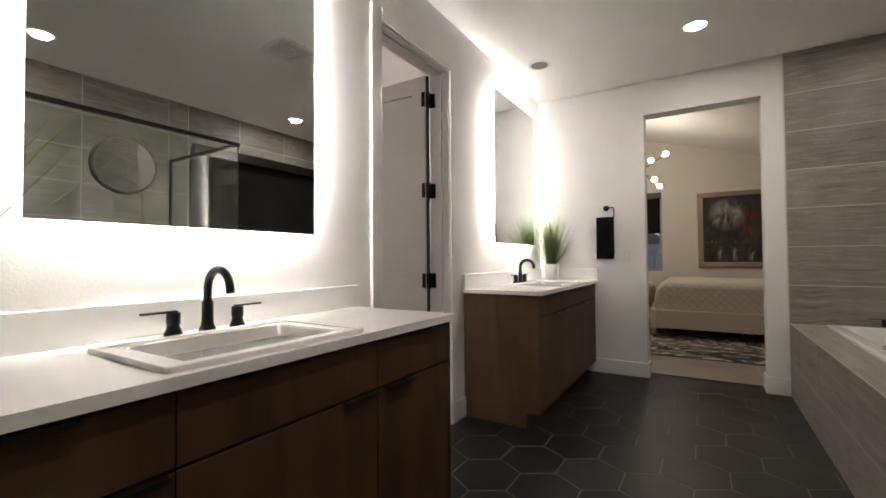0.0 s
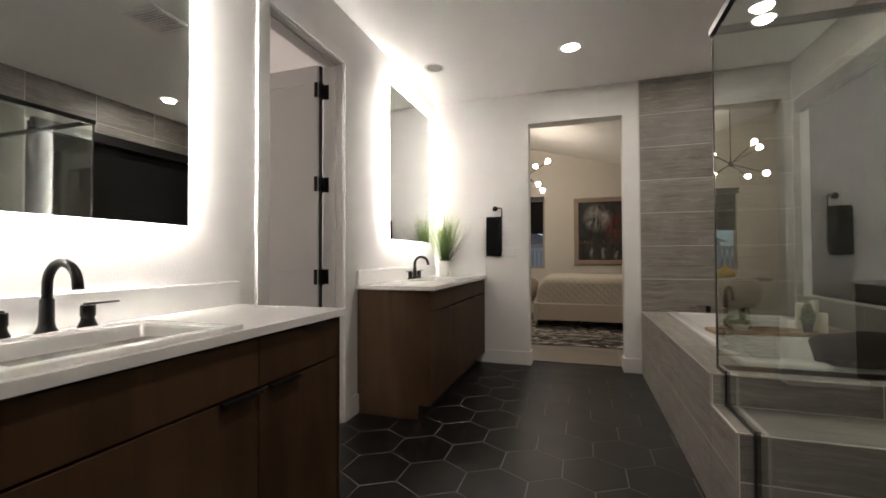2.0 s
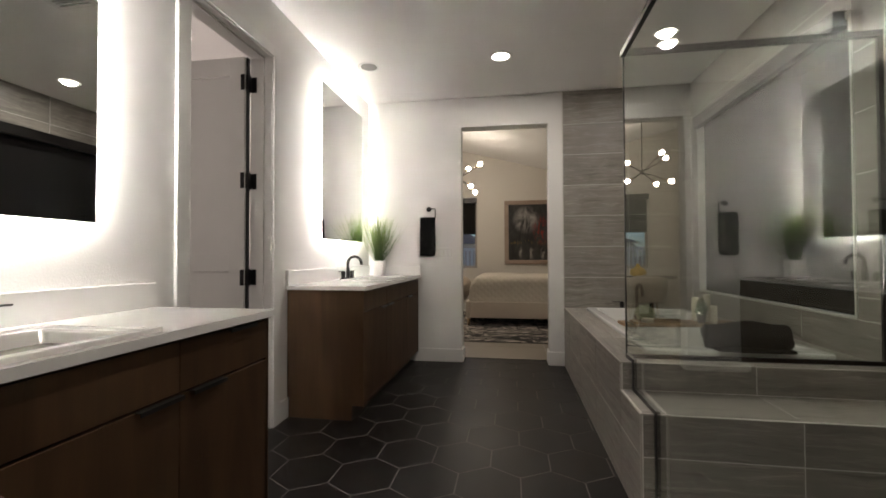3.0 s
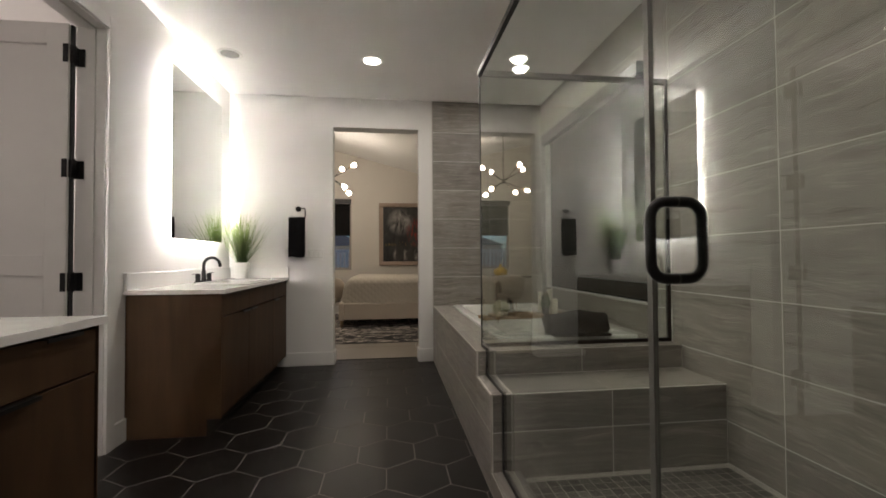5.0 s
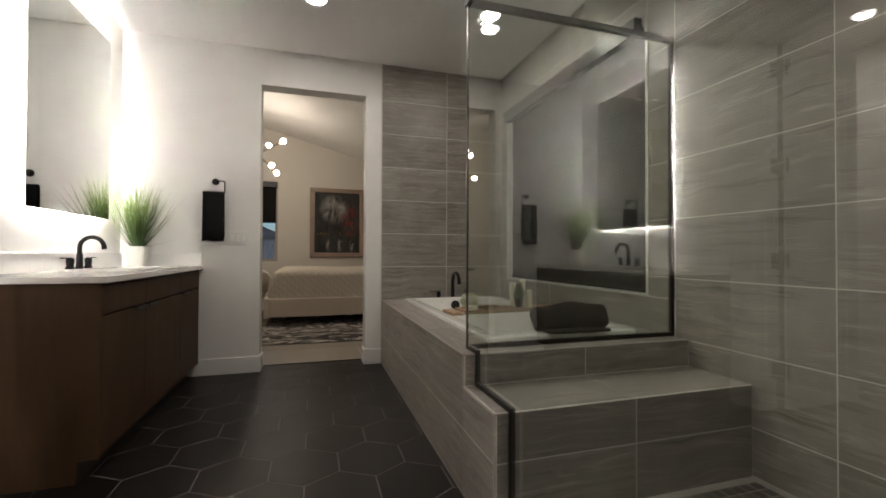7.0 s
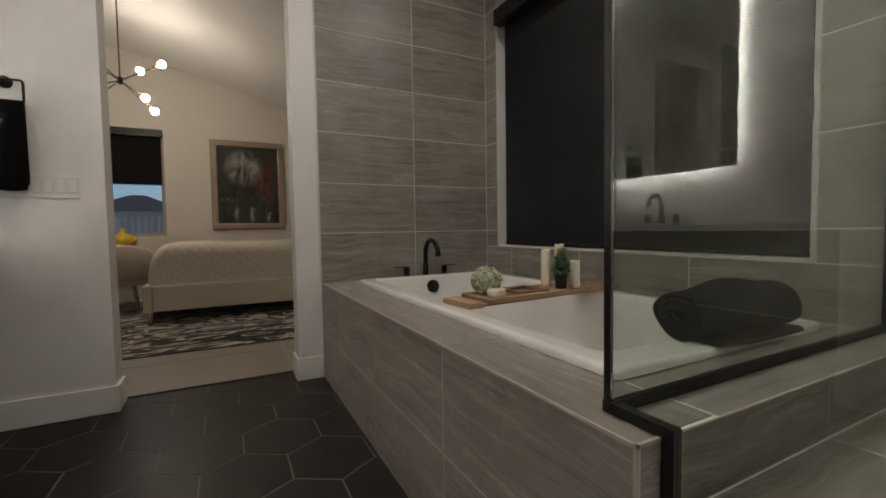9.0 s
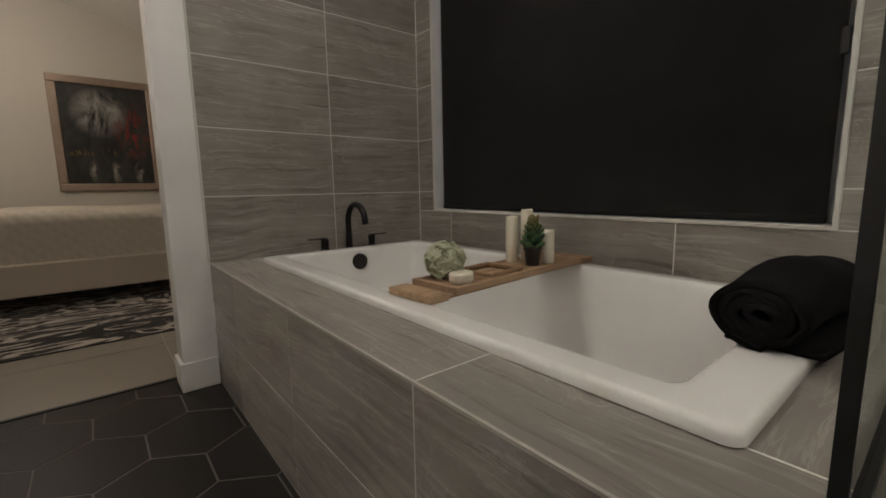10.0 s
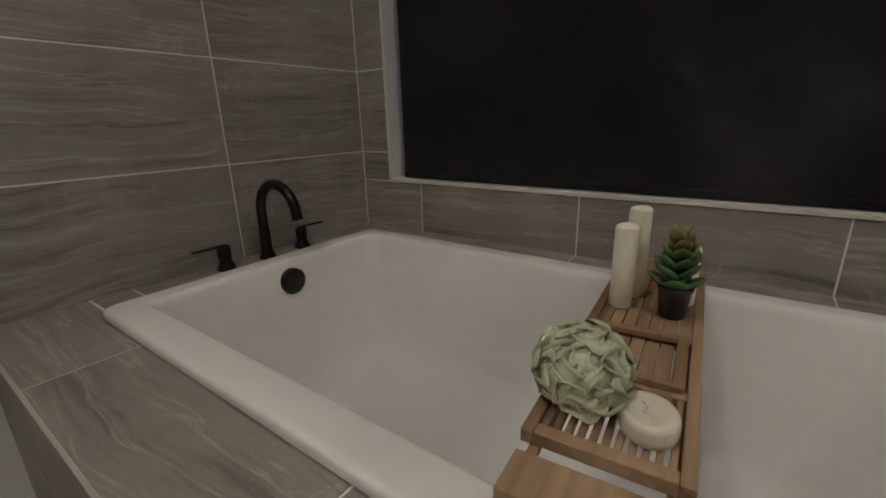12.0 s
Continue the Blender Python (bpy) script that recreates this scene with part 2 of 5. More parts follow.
floor = structure(link_bm("floor", box((WX - 0.02, XF + 0.15, Y0 - 0.1, 4.985, -0.12, -0.0012)), HEX_GROUT), "black hexagon tile floor with grey grout", "floor")
structure(link_bm("bedroom_floor", box((-4.2, 3.2, 4.985, 9.3, -0.12, -0.0008)), GROUT), "beige stone-look bedroom floor tiles", "floor")
structure(link_bm("threshold_trim", box((-0.23, 0.655, 4.972, 4.992, -0.05, 0.005)), BLACK_PLASTIC), "dark metal threshold strip between two floors", "trim")

D0, D1, DH = 2.195, 2.908, 2.39     # closet doorway
structure(link_bm("wall_vanity", box((WX - 0.14, WX, Y0, D0 - 0.02, 0, CEIL), (WX - 0.14, WX, D1 + 0.02, 4.95, 0, CEIL), (WX - 0.14, WX, D0 - 0.02, D1 + 0.02, DH + 0.02, CEIL)), PAINT), "white textured wall behind the two vanities", "wall")
O0, O1, OH = -0.232, 0.655, 2.445
structure(link_bm("wall_bedroom", box((WX, O0, YB, 4.95, 0, CEIL), (O1, 2.2, YB, 4.95, 0, CEIL), (O0, O1, YB, 4.95, OH, CEIL)), PAINT), "white painted wall with an open doorway", "wall")
N0, N1, NZ0, NZ1 = 0.95, 1.475, 1.13, 1.535     # shower niche
V0, V1, VZ0, VZ1 = 2.84, 4.628, 0.778, 2.33
structure(link_bm("wall_window", box((XW + 0.001, 2.2, 0.05, N0, 0, CEIL), (XW + 0.001, 2.2, N1, V0, 0, CEIL), (XW + 0.001, 2.2, N0, N1, 0, NZ0), (XW + 0.001, 2.2, N0, N1, NZ1, CEIL), (XW + 0.10, 2.2, N0, N1, NZ0, NZ1), (XW + 0.001, 2.2, V1, YB, 0, CEIL), (XW + 0.001, 2.2, V0, V1, 0, VZ0 - 0.006), (XW + 0.001, 2.2, V0, V1, VZ1, CEIL)), GROUT), "outer wall carrying grey porcelain tiles and a window", "wall")
structure(link_bm("wall_shower_end", box((XF, 2.2, -0.1, 0.05, 0, CEIL)), PAINT), "white wall closing the shower", "wall")
structure(link_bm("wall_south", box((WX - 0.14, XS + 0.15, Y0 - 0.15, Y0, 0, CEIL)), PAINT), "plain white wall", "wall")
structure(link_bm("wall_side", box((XS, XS + 0.15, Y0, -0.1, 0, CEIL)), PAINT), "plain white wall", "wall")
structure(link_bm("ceiling", box((WX - 0.14, 2.2, Y0 - 0.15, 4.95, CEIL, CEIL + 0.12)), CEILING), "flat white bathroom ceiling", "ceiling")

# closet behind the open door
structure(link_bm("wall_closet", box((-3.0, -2.9, 1.5, 3.7, 0, CEIL), (-2.9, WX - 0.14, 1.4, 1.5, 0, CEIL), (-2.9, WX - 0.14, 3.7, 3.8, 0, CEIL)), PAINT), "white walls of the small room behind the door", "wall")
structure(link_bm("ceiling_closet", box((-3.0, WX - 0.14, 1.4, 3.8, CEIL, CEIL + 0.1)), CEILING), "white ceiling of the small room", "ceiling")
structure(link_bm("floor_closet", box((-3.0, WX - 0.02, 1.4, 3.8, -0.1, -0.004)), HEX_GROUT), "dark tile floor of the small room", "floor")

# bedroom shell, its ceiling falling towards +x
def vault(x):
    return 3.10 - 0.262 * x

BX0, BX1, BY = -3.6, 2.6, 9.15
W0, W1, WZ0, WZ1 = -1.20, -0.42, 0.86, 2.25
structure(link_bm("wall_bedroom_far", box((BX0, W0, BY, BY + 0.14, 0, 4.2), (W1, BX1, BY, BY + 0.14, 0, 4.2), (W0, W1, BY, BY + 0.14, 0, WZ0), (W0, W1, BY, BY + 0.14, WZ1, 4.2)), GREIGE), "warm white bedroom wall with a window", "wall")
structure(link_bm("wall_bedroom_east", box((BX1, BX1 + 0.1, 4.95, BY + 0.14, 0, 4.2)), GREIGE), "plain bedroom wall", "wall")
structure(link_bm("wall_bedroom_west", box((BX0 - 0.1, BX0, 4.8, BY + 0.14, 0, 4.2)), GREIGE), "plain bedroom wall", "wall")
structure(link_bm("wall_bedroom_near", box((BX0, WX - 0.14, 4.85, 4.95, 0, 4.2), (WX - 0.14, BX1, 4.85, 4.949, CEIL + 0.12, 4.2), (2.2, BX1, 4.85, 4.95, 0, CEIL + 0.12)), GREIGE), "plain bedroom wall", "wall")
structure(link_bm("ceiling_bedroom", prism([(BX0 - 0.1, vault(BX0 - 0.1)), (BX1 + 0.1, vault(BX1 + 0.1)), (BX1 + 0.1, vault(BX1) + 0.15), (BX0 - 0.1, vault(BX0) + 0.15)], 1, 4.85, BY + 0.14), CEILING), "sloping white bedroom ceiling", "ceiling")
MOSAIC_ISLANDS = material("grey_mosaic_squares", (0.2, 0.18, 0.16), 0.45)
_g = Graph(MOSAIC_ISLANDS)
_isl = _g.node("NewGeometry")
_fine = _g.noise(_g.place((1, 1, 1), False), 60, 4)
_g.colour(_g.mix(1.0, _g.ramp(_isl.outputs["Random Per Island"], (0, (0.085, 0.077, 0.068)), (1, (0.19, 0.172, 0.152))), _g.ramp(_fine, (0.3, (0.8, 0.8, 0.8)), (0.7, (1, 1, 1))), "MULTIPLY"))

# ---- doorway trim, closet door, baseboards ----
door_frame = structure(link_bm("door_frame", box((WX - 0.15, WX + 0.001, D0 - 0.02, D0, 0, DH), (WX - 0.15, WX + 0.001, D1, D1 + 0.02, 0, DH), (WX - 0.15, WX + 0.001, D0 - 0.02, D1 + 0.02, DH, DH + 0.02), (WX - 0.09, WX - 0.05, D1 - 0.012, D1, 0, DH - 0.012), (WX - 0.09, WX - 0.05, D0, D0 + 0.012, 0, DH - 0.012), (WX - 0.09, WX - 0.05, D0, D1, DH - 0.012, DH)), TRIM), "white painted door frame with a stop", "door frame")
for y0, y1, z0, z1 in ((D0 - 0.085, D0 - 0.005, 0, DH + 0.075), (D1 + 0.005, D1 + 0.08, 0, DH + 0.075), (D0 - 0.005, D1 + 0.005, DH + 0.005, DH + 0.075)):
    structure(link_bm("casing_trim", box((WX, WX + 0.018, y0, y1, z0, z1), r=0.003), TRIM), "flat white door casing", "trim")

door_leaf = structure(thing("door_1", "white shaker panel door standing open on black hinges", "door", (WX - 0.145, D1 - 0.02, 0)), "white shaker panel door standing open on black hinges", "door")
LW, LH = 0.69, 2.375
part("panel", box((-LW + 0.10, -0.10, -0.034, -0.018, 0.12, LH - 0.12)), TRIM, door_leaf)
for n, spans in (("stile", (-0.112, -0.004)), ("stile", (-LW, -LW + 0.112))):
    part(n, box((*spans, -0.045, -0.008, 0.012, LH), r=0.002), TRIM, door_leaf)
for z0, z1 in ((0.012, 0.20), (1.0, 1.11), (LH - 0.115, LH)):
    part("rail", box((-LW + 0.112, -0.112, -0.044, -0.009, z0, z1), r=0.002), TRIM, door_leaf)
for hz in (0.25, 0.963, 1.582, 2.212):
    hb = box((-0.008, 0.012, -0.035, 0.016, hz - 0.05, hz + 0.05), r=0.002)
    box((0.008, 0.040, 0.014, 0.0185, hz - 0.05, hz + 0.05), (-0.030, -0.004, -0.048, -0.0445, hz - 0.05, hz + 0.05), bm=hb)
    sweep([(0.004, -0.008, hz - 0.055), (0.004, -0.008, hz + 0.055)], 0.009, 10, bm=hb)
    part("hinge", hb, BLACK, door_leaf, "matte black butt hinge")


# black strip put in for the shade of the gap between leaf and jamb
part("weatherstrip", box((-0.003, 0.006, -0.030, -0.004, 0.012, LH)), BLACK_PLASTIC, door_leaf, "black strip standing for the shade in the gap beside the jamb")


def baseboard(x0, x1, y0, y1):
    structure(link_bm("baseboard", box((x0, x1, y0, y1, 0, 0.135), r=0.004), TRIM), "white flat baseboard along the wall", "baseboard")


baseboard(WX, WX + 0.015, D1 + 0.08, 3.105)
baseboard(-0.74, O0 + 0.015, YB - 0.015, YB)
baseboard(O0 - 0.001, O0 + 0.015, YB, 4.95)
baseboard(O1 - 0.015, XF - 0.002, YB - 0.015, YB)
baseboard(O1 - 0.015, O1 + 0.001, YB, 4.95)
baseboard(BX0, W0 - 1.0, BY - 0.015, BY)
baseboard(W0 - 1.0, BX1, BY - 0.015, BY)
baseboard(WX, WX + 0.015, Y0, 0.29)
baseboard(XS - 0.015, XS, Y0, -0.1)


# ---- vanities ----
THICK = 0.027              # of the counters
TOP1, TOP2 = 0.880, 0.896  # counter tops
FX = -0.690                # cabinet fronts
CF = -0.665                # counter front edge


def edge_pull(parent, y, z):
    part("handle", box((FX + 0.001, FX + 0.022, y - 0.075, y + 0.075, z - 0.0015, z + 0.0015), (FX + 0.019, FX + 0.022, y - 0.075, y + 0.075, z - 0.011, z - 0.001)), BLACK, parent, "thin black edge pull")


def front(van, name, y0, y1, z0, z1, pull):
    f = part(name, box((FX - 0.02, FX, y0 + 0.0015, y1 - 0.0015, z0, z1), r=0.0012, seg=1), WALNUT, van)
    if pull is not None:
        edge_pull(f, pull, z1 + 0.001)
    return f


def vanity(label, top_z, y0, y1, splits, split_z, pulls):
    CB = top_z - THICK
    van = thing("vanity_cabinet", label, "vanity", (0, 0, 0), "bathroom vanities")
    part("body", box((WX + 0.002, FX - 0.021, y0 + 0.019, y1 - 0.019, 0.105, CB - 0.001)), WALNUT_DARK, van)
    for ya, yb in ((y0, y0 + 0.018), (y1 - 0.018, y1)):
        part("end_panel", prism([(WX + 0.002, 0.0), (FX - 0.085, 0.0), (FX - 0.085, 0.10), (FX, 0.10), (FX, CB - 0.001), (WX + 0.002, CB - 0.001)], 1, ya, yb), WALNUT, van, "brown veneered end panel with a toe notch")
    part("toe_kick", box((FX - 0.10, FX - 0.085, y0 + 0.019, y1 - 0.019, 0.0, 0.104)), WALNUT_DARK, van, "dark recessed toe kick")
    edges = [y0 + 0.02, *splits, y1 - 0.004]
    for i, (a, b) in enumerate(zip(edges, edges[1:])):
        high, low = pulls[i]
        front(van, "drawer_front", a, b, split_z + 0.002, CB - 0.012, high)
        front(van, "cabinet_door", a, b, 0.108, split_z - 0.006, low)
    return van


vanity("brown wood vanity cabinet with flat fronts and black pulls", TOP1, 0.30, 1.983, (0.894, 1.518), 0.688, ((0.66, 0.80), (None, 1.438), (1.80, 1.63)))
vanity("brown wood vanity cabinet standing beside the doorway", TOP2, 3.105, 4.778, (3.63, 4.285), 0.724, ((None, 3.53), (None, 3.70), (None, 4.36)))


def countertop(label, CT, y0, y1, sink, side):
    CB = CT - THICK
    top = thing("countertop", label, "countertop", (0, 0, 0), "quartz countertops")
    sx0, sx1, sy0, sy1 = sink
    part("slab", box((WX + 0.001, sx0, y0, y1, CB, CT), (sx1, CF, y0, y1, CB, CT), (sx0, sx1, y0, sy0, CB, CT), (sx0, sx1, sy1, y1, CB, CT)), QUARTZ, top)
    part("backsplash", box((WX + 0.001, WX + 0.021, y0 + 0.003, y1 - (0.021 if side else 0.0), CT + 0.0005, CT + 0.105), r=0.0015, seg=1), QUARTZ, top)
    if side:
        part("side_splash", box((WX + 0.001, CF - 0.004, y1 - 0.020, y1, CT + 0.0005, CT + 0.105), r=0.0015, seg=1), QUARTZ, top)
    return top


def drop_in_sink(cy, CT):
    """White rectangular sink: raised rim, faucet ledge at the back, sloped basin."""
    s = thing("drop_in_sink", "white rectangular ceramic drop-in sink with raised rim", "sink", (-0.890, cy, CT), "drop-in sinks")
    hx, hy = 0.195, 0.293

    def lp(back, fr, iy, z, r=0.010):
        return [(x, y, z) for x, y in rounded(-hx + back, hx - fr, -hy + iy, hy - iy, r)]
    loops = [lp(0, 0, 0, 0.0005), lp(0, 0, 0, 0.012), lp(0.002, 0.002, 0.002, 0.0145), lp(0.030, 0.026, 0.026, 0.0145), lp(0.032, 0.028, 0.028, 0.0105), lp(0.056, 0.046, 0.060, 0.009), lp(0.059, 0.050, 0.064, 0.002, 0.015), lp(0.105, 0.062, 0.082, -0.085, 0.03), lp(0.13, 0.09, 0.11, -0.12, 0.04), lp(0.19, 0.15, 0.25, -0.125, 0.02)]
    part("basin", loft(loops, False, True, False), CERAMIC, s)
    part("drain", lathe([(0.0, 0.004), (0.020, 0.004), (0.028, 0.0015), (0.030, 0.0)], 24, m=Matrix.Translation((0.02, 0, -0.1245))), BLACK, s, "round black drain")
    return s


def widespread_faucet(label, m, height, reach, group, spread=0.105, stout=1.0):
    """Gooseneck spout between two lever handles; reach along local +x."""
    fa = thing("widespread_faucet", label, "faucet", (0, 0, 0), group)
    fa.matrix_world = m
    part("base", lathe([(0.0, 0.0), (0.027, 0.0), (0.027, 0.005), (0.021, 0.016), (0.018, 0.030), (0.017, 0.095), (0.0145, 0.098)], 28), BLACK, fa, smooth=False)
    r = reach / 2
    zc = height - r - 0.012
    pts = [(0, 0, 0.09), (0, 0, zc * 0.8), (0, 0, zc)] + arc((r, 0, zc), r, 180, 8, 18, (1, 0, 0), (0, 0, 1))[1:]
    pts += [Vector(pts[-1]) + Vector((0.003, 0, -0.02))]
    part("spout", sweep(pts, [0.0128 * stout] * (len(pts) - 2) + [0.0134 * stout] * 2, 14), BLACK, fa, smooth=False)
    for s in (-1, 1):
        hb = lathe([(0.0, 0.0), (0.026, 0.0), (0.026, 0.005), (0.019, 0.022), (0.0175, 0.030), (0.0175, 0.034), (0.0195, 0.036), (0.0195, 0.068), (0.018, 0.071), (0.0, 0.071)], 24, m=Matrix.Translation((0, s * spread, 0)))
        h = part("handle", hb, BLACK, fa)
        y0, y1 = sorted((s * (spread - 0.01), s * (spread + 0.09)))
        part("lever", box((-0.008, 0.008, y0, y1, 0.0705, 0.0765), r=0.002), BLACK, h)
    return fa


def lit_mirror(y0, y1, z0, z1):
    mir = thing("backlit_mirror", "frameless rectangular mirror with a glowing backlight", "mirror", (WX, 0, 0), "backlit mirrors")
    part("mirror_glass", box((0.040, 0.045, y0, y1, z0, z1)), MIRROR, mir)
    part("back_panel", box((0.001, 0.0395, y0 + 0.058, y1 - 0.058, z0 + 0.058, z1 - 0.058)), METAL_EDGE, mir)
    a = 0.050
    for n, sp in (("led_strip", (0.0275, 0.0315, y0 + a, y0 + 0.0575, z0 + a, z1 - a)), ("led_strip", (0.0275, 0.0315, y1 - 0.0575, y1 - a, z0 + a, z1 - a)), ("led_strip", (0.0275, 0.0315, y0 + 0.058, y1 - 0.058, z0 + a, z0 + 0.0575)), ("led_strip", (0.0275, 0.0315, y0 + 0.058, y1 - 0.058, z1 - 0.0575, z1 - a))):
        part(n, box(sp), LED, mir, "glowing white light strip")
    return mir


SINK1, SINK2 = 1.170, 3.950
countertop("white quartz countertop with backsplash on the brown vanity", TOP1, 0.285, 1.992, (-1.065, -0.72, SINK1 - 0.265, SINK1 + 0.265), False)
countertop("white quartz countertop with back and side splash", TOP2, 3.085, YB - 0.002, (-1.065, -0.72, SINK2 - 0.265, SINK2 + 0.265), True)
for cy, zc in ((SINK1, TOP1), (SINK2, TOP2)):
    drop_in_sink(cy, zc)
    widespread_faucet("matte black gooseneck faucet with two lever handles", pose(-1.160, cy + 0.052, zc + 0.0004), 0.212, 0.125, "sink faucets")
lit_mirror(0.783, 1.700, 1.218, 2.490)
lit_mirror(3.555, 4.472, 1.238, 2.500)


# ---- tub deck, shower bench and curb (cores under the tiles) ----
DZ, BZ, KZ, PZ = 0.580, 0.448, 0.095, 0.06
YD, YN = 2.558, 2.238       # ends of deck and bench
T0, T1, U0, U1 = 0.985, 1.862, 2.755, 4.628     # the tub's rim
e = 0.001
deck = structure(link_bm("tub_deck", box((XF + e, T0 + 0.03, YD + e, YB, 0, DZ - e), (T1 - 0.03, XW + 0.001, YD + e, YB, 0, DZ - e), (T0 + 0.03, T1 - 0.03, U1 - 0.03, YB, 0, DZ - e), (T0 + 0.03, T1 - 0.03, YD + e, U0 + 0.03, 0, DZ - e)), GROUT), "tub surround clad in grey streaked porcelain tiles", "tub deck")
bench = structure(link_bm("shower_bench", box((XF + e, XW + 0.001, YN + e, YD + e, 0, BZ - e)), GROUT), "low shower bench clad in grey porcelain tiles", "bench")
curb = structure(link_bm("shower_curb", box((XF + e, 0.94, 0.05, YN + e, 0, KZ - e)), GROUT), "low tiled shower curb", "curb")
pan = structure(link_bm("shower_floor", box((0.94, XW + 0.001, 0.05, YN + e, 0, PZ - 0.001)), PAN_GROUT), "grey mosaic shower floor", "floor")
far_tiles = structure(link_bm("tiled_wall_panel", box((XF, XW + 0.001, YT + e, YB, DZ - 0.01, CEIL)), GROUT), "grey porcelain tiles on the wall above the tub", "wall")
structure(link_bm("tile_edge_trim", box((XF - 0.007, XF, YT - 0.001, YB, DZ, CEIL)), METAL_EDGE), "pale metal edge beside the wall tiles", "trim")
structure(link_bm("tile_edge_trim", box((XF - 0.002, XF + 0.004, YD - 0.002, YB - 0.016, DZ - 0.004, DZ + 0.002), (XF - 0.002, 0.869, YD - 0.002, YD + 0.004, DZ - 0.004, DZ + 0.002), (XF - 0.002, XF + 0.004, YD - 0.002, YD + 0.004, BZ, DZ - 0.004)), TILE_EDGE), "pale metal edge along the tub deck", "trim")
structure(link_bm("tile_edge_trim", box((XF - 0.002, XF + 0.004, YN - 0.002, YD - 0.002, BZ - 0.004, BZ + 0.002), (XF - 0.002, 0.866, YN - 0.002, YN + 0.004, BZ - 0.004, BZ + 0.002), (XF - 0.002, XF + 0.004, YN - 0.002, YN + 0.004, KZ, BZ - 0.004)), TILE_EDGE), "pale metal edge along the shower bench", "trim")
structure(link_bm("tile_edge_trim", box((XW - 0.006, XW + 0.02, V0 - 0.009, V1 + 0.009, VZ0 - 0.010, VZ0), (XW - 0.006, XW + 0.02, V0 - 0.009, V1 + 0.009, VZ1 - 0.003, VZ1 + 0.010), (XW - 0.006, XW + 0.02, V0 - 0.009, V0 + 0.003, VZ0, VZ1 - 0.003), (XW - 0.006, XW + 0.02, V1 - 0.003, V1 + 0.009, VZ0, VZ1 - 0.003)), METAL_EDGE), "pale metal edge round the window opening", "trim")

# ---- bathtub ----
tub = thing("bathtub", "white rectangular drop-in soaking tub, empty", "bathtub")
hw = ((T0, T1, U0, U1, 0.582, 0.025), (T0, T1, U0, U1, 0.586, 0.025), (T0, T1, U0, U1, 0.595, 0.025), (T0 + 0.0025, T1 - 0.0025, U0 + 0.0025, U1 - 0.0025, 0.6025, 0.025), (T0 + 0.010, T1 - 0.010, U0 + 0.010, U1 - 0.010, 0.606, 0.025), (T0 + 0.016, T1 - 0.016, U0 + 0.016, U1 - 0.016, 0.6064, 0.025), (T0 + 0.066, T1 - 0.048, U0 + 0.092, U1 - 0.055, 0.6064, 0.028), (T0 + 0.072, T1 - 0.054, U0 + 0.099, U1 - 0.061, 0.606, 0.03), (T0 + 0.079, T1 - 0.061, U0 + 0.106, U1 - 0.067, 0.602, 0.035), (T0 + 0.084, T1 - 0.065, U0 + 0.111, U1 - 0.071, 0.592, 0.038), (T0 + 0.087, T1 - 0.067, U0 + 0.115, U1 - 0.074, 0.580, 0.04), (T0 + 0.110, T1 - 0.090, U0 + 0.205, U1 - 0.105, 0.36, 0.06), (T0 + 0.125, T1 - 0.105, U0 + 0.265, U1 - 0.120, 0.245, 0.07), (T0 + 0.155, T1 - 0.135, U0 + 0.31, U1 - 0.150, 0.215, 0.07), (T0 + 0.25, T1 - 0.23, U0 + 0.44, U1 - 0.25, 0.208, 0.06))
part("shell", loft([[(x, y, z) for x, y in rounded(x0, x1, y0, y1, r, 6)] for x0, x1, y0, y1, z, r in hw], False, True), ACRYLIC, tub, smooth=True)
oc = lathe([(0.0, 0.020), (0.036, 0.020), (0.040, 0.016), (0.040, 0.0)], 28, m=Matrix.Translation((1.438, 4.553, 0.540)) @ Euler((radians(90), 0, 0)).to_matrix().to_4x4())
cover = part("overflow_cover", oc, BLACK, tub, "round black overflow cover")
for k in range(-4, 5):
    w = math.sqrt(max(0, 0.032 ** 2 - (k * 0.0075) ** 2))
    part("slot", box((1.438 - w, 1.438 + w, 4.5315, 4.534, 0.540 + k * 0.0075 - 0.0014, 0.540 + k * 0.0075 + 0.0014)), BLACK_PLASTIC, cover)
widespread_faucet("matte black deck-mounted tub faucet with lever handles", pose(1.468, 4.712, DZ, 0, 0, -90), 0.258, 0.185, "tub faucet", 0.138, 1.25)

# ---- shower glass ----
GX, GC, GZ, GY = 0.857, 0.863, 2.125, 2.656
glass = thing("shower_enclosure", "frameless clear glass shower enclosure with black channels", "shower glass")
pane1 = part("fixed_pane", prism([(YD + 0.005, DZ + 0.012), (GY - 0.0055, DZ + 0.012), (GY - 0.0055, GZ), (1.100, GZ), (1.100, KZ + 0.012), (YN + 0.004, KZ + 0.012), (YN + 0.004, BZ + 0.012), (YD + 0.005, BZ + 0.012)], 0, GX - 0.004, GX + 0.004), CLEAR, glass, "clear glass pane stepped over deck and bench")
pane2 = part("tub_pane", box((GX + 0.006, XW - 0.002, GY - 0.005, GY + 0.005, DZ + 0.012, GZ)), CLEAR, glass)
pane3 = part("door_pane", box((GX - 0.004, GX + 0.004, 0.395, 1.090, KZ + 0.02, GZ)), CLEAR, glass, "hinged clear glass door")
for p in (pane1, pane2, pane3):
    p.visible_shadow = False
c = 0.0115
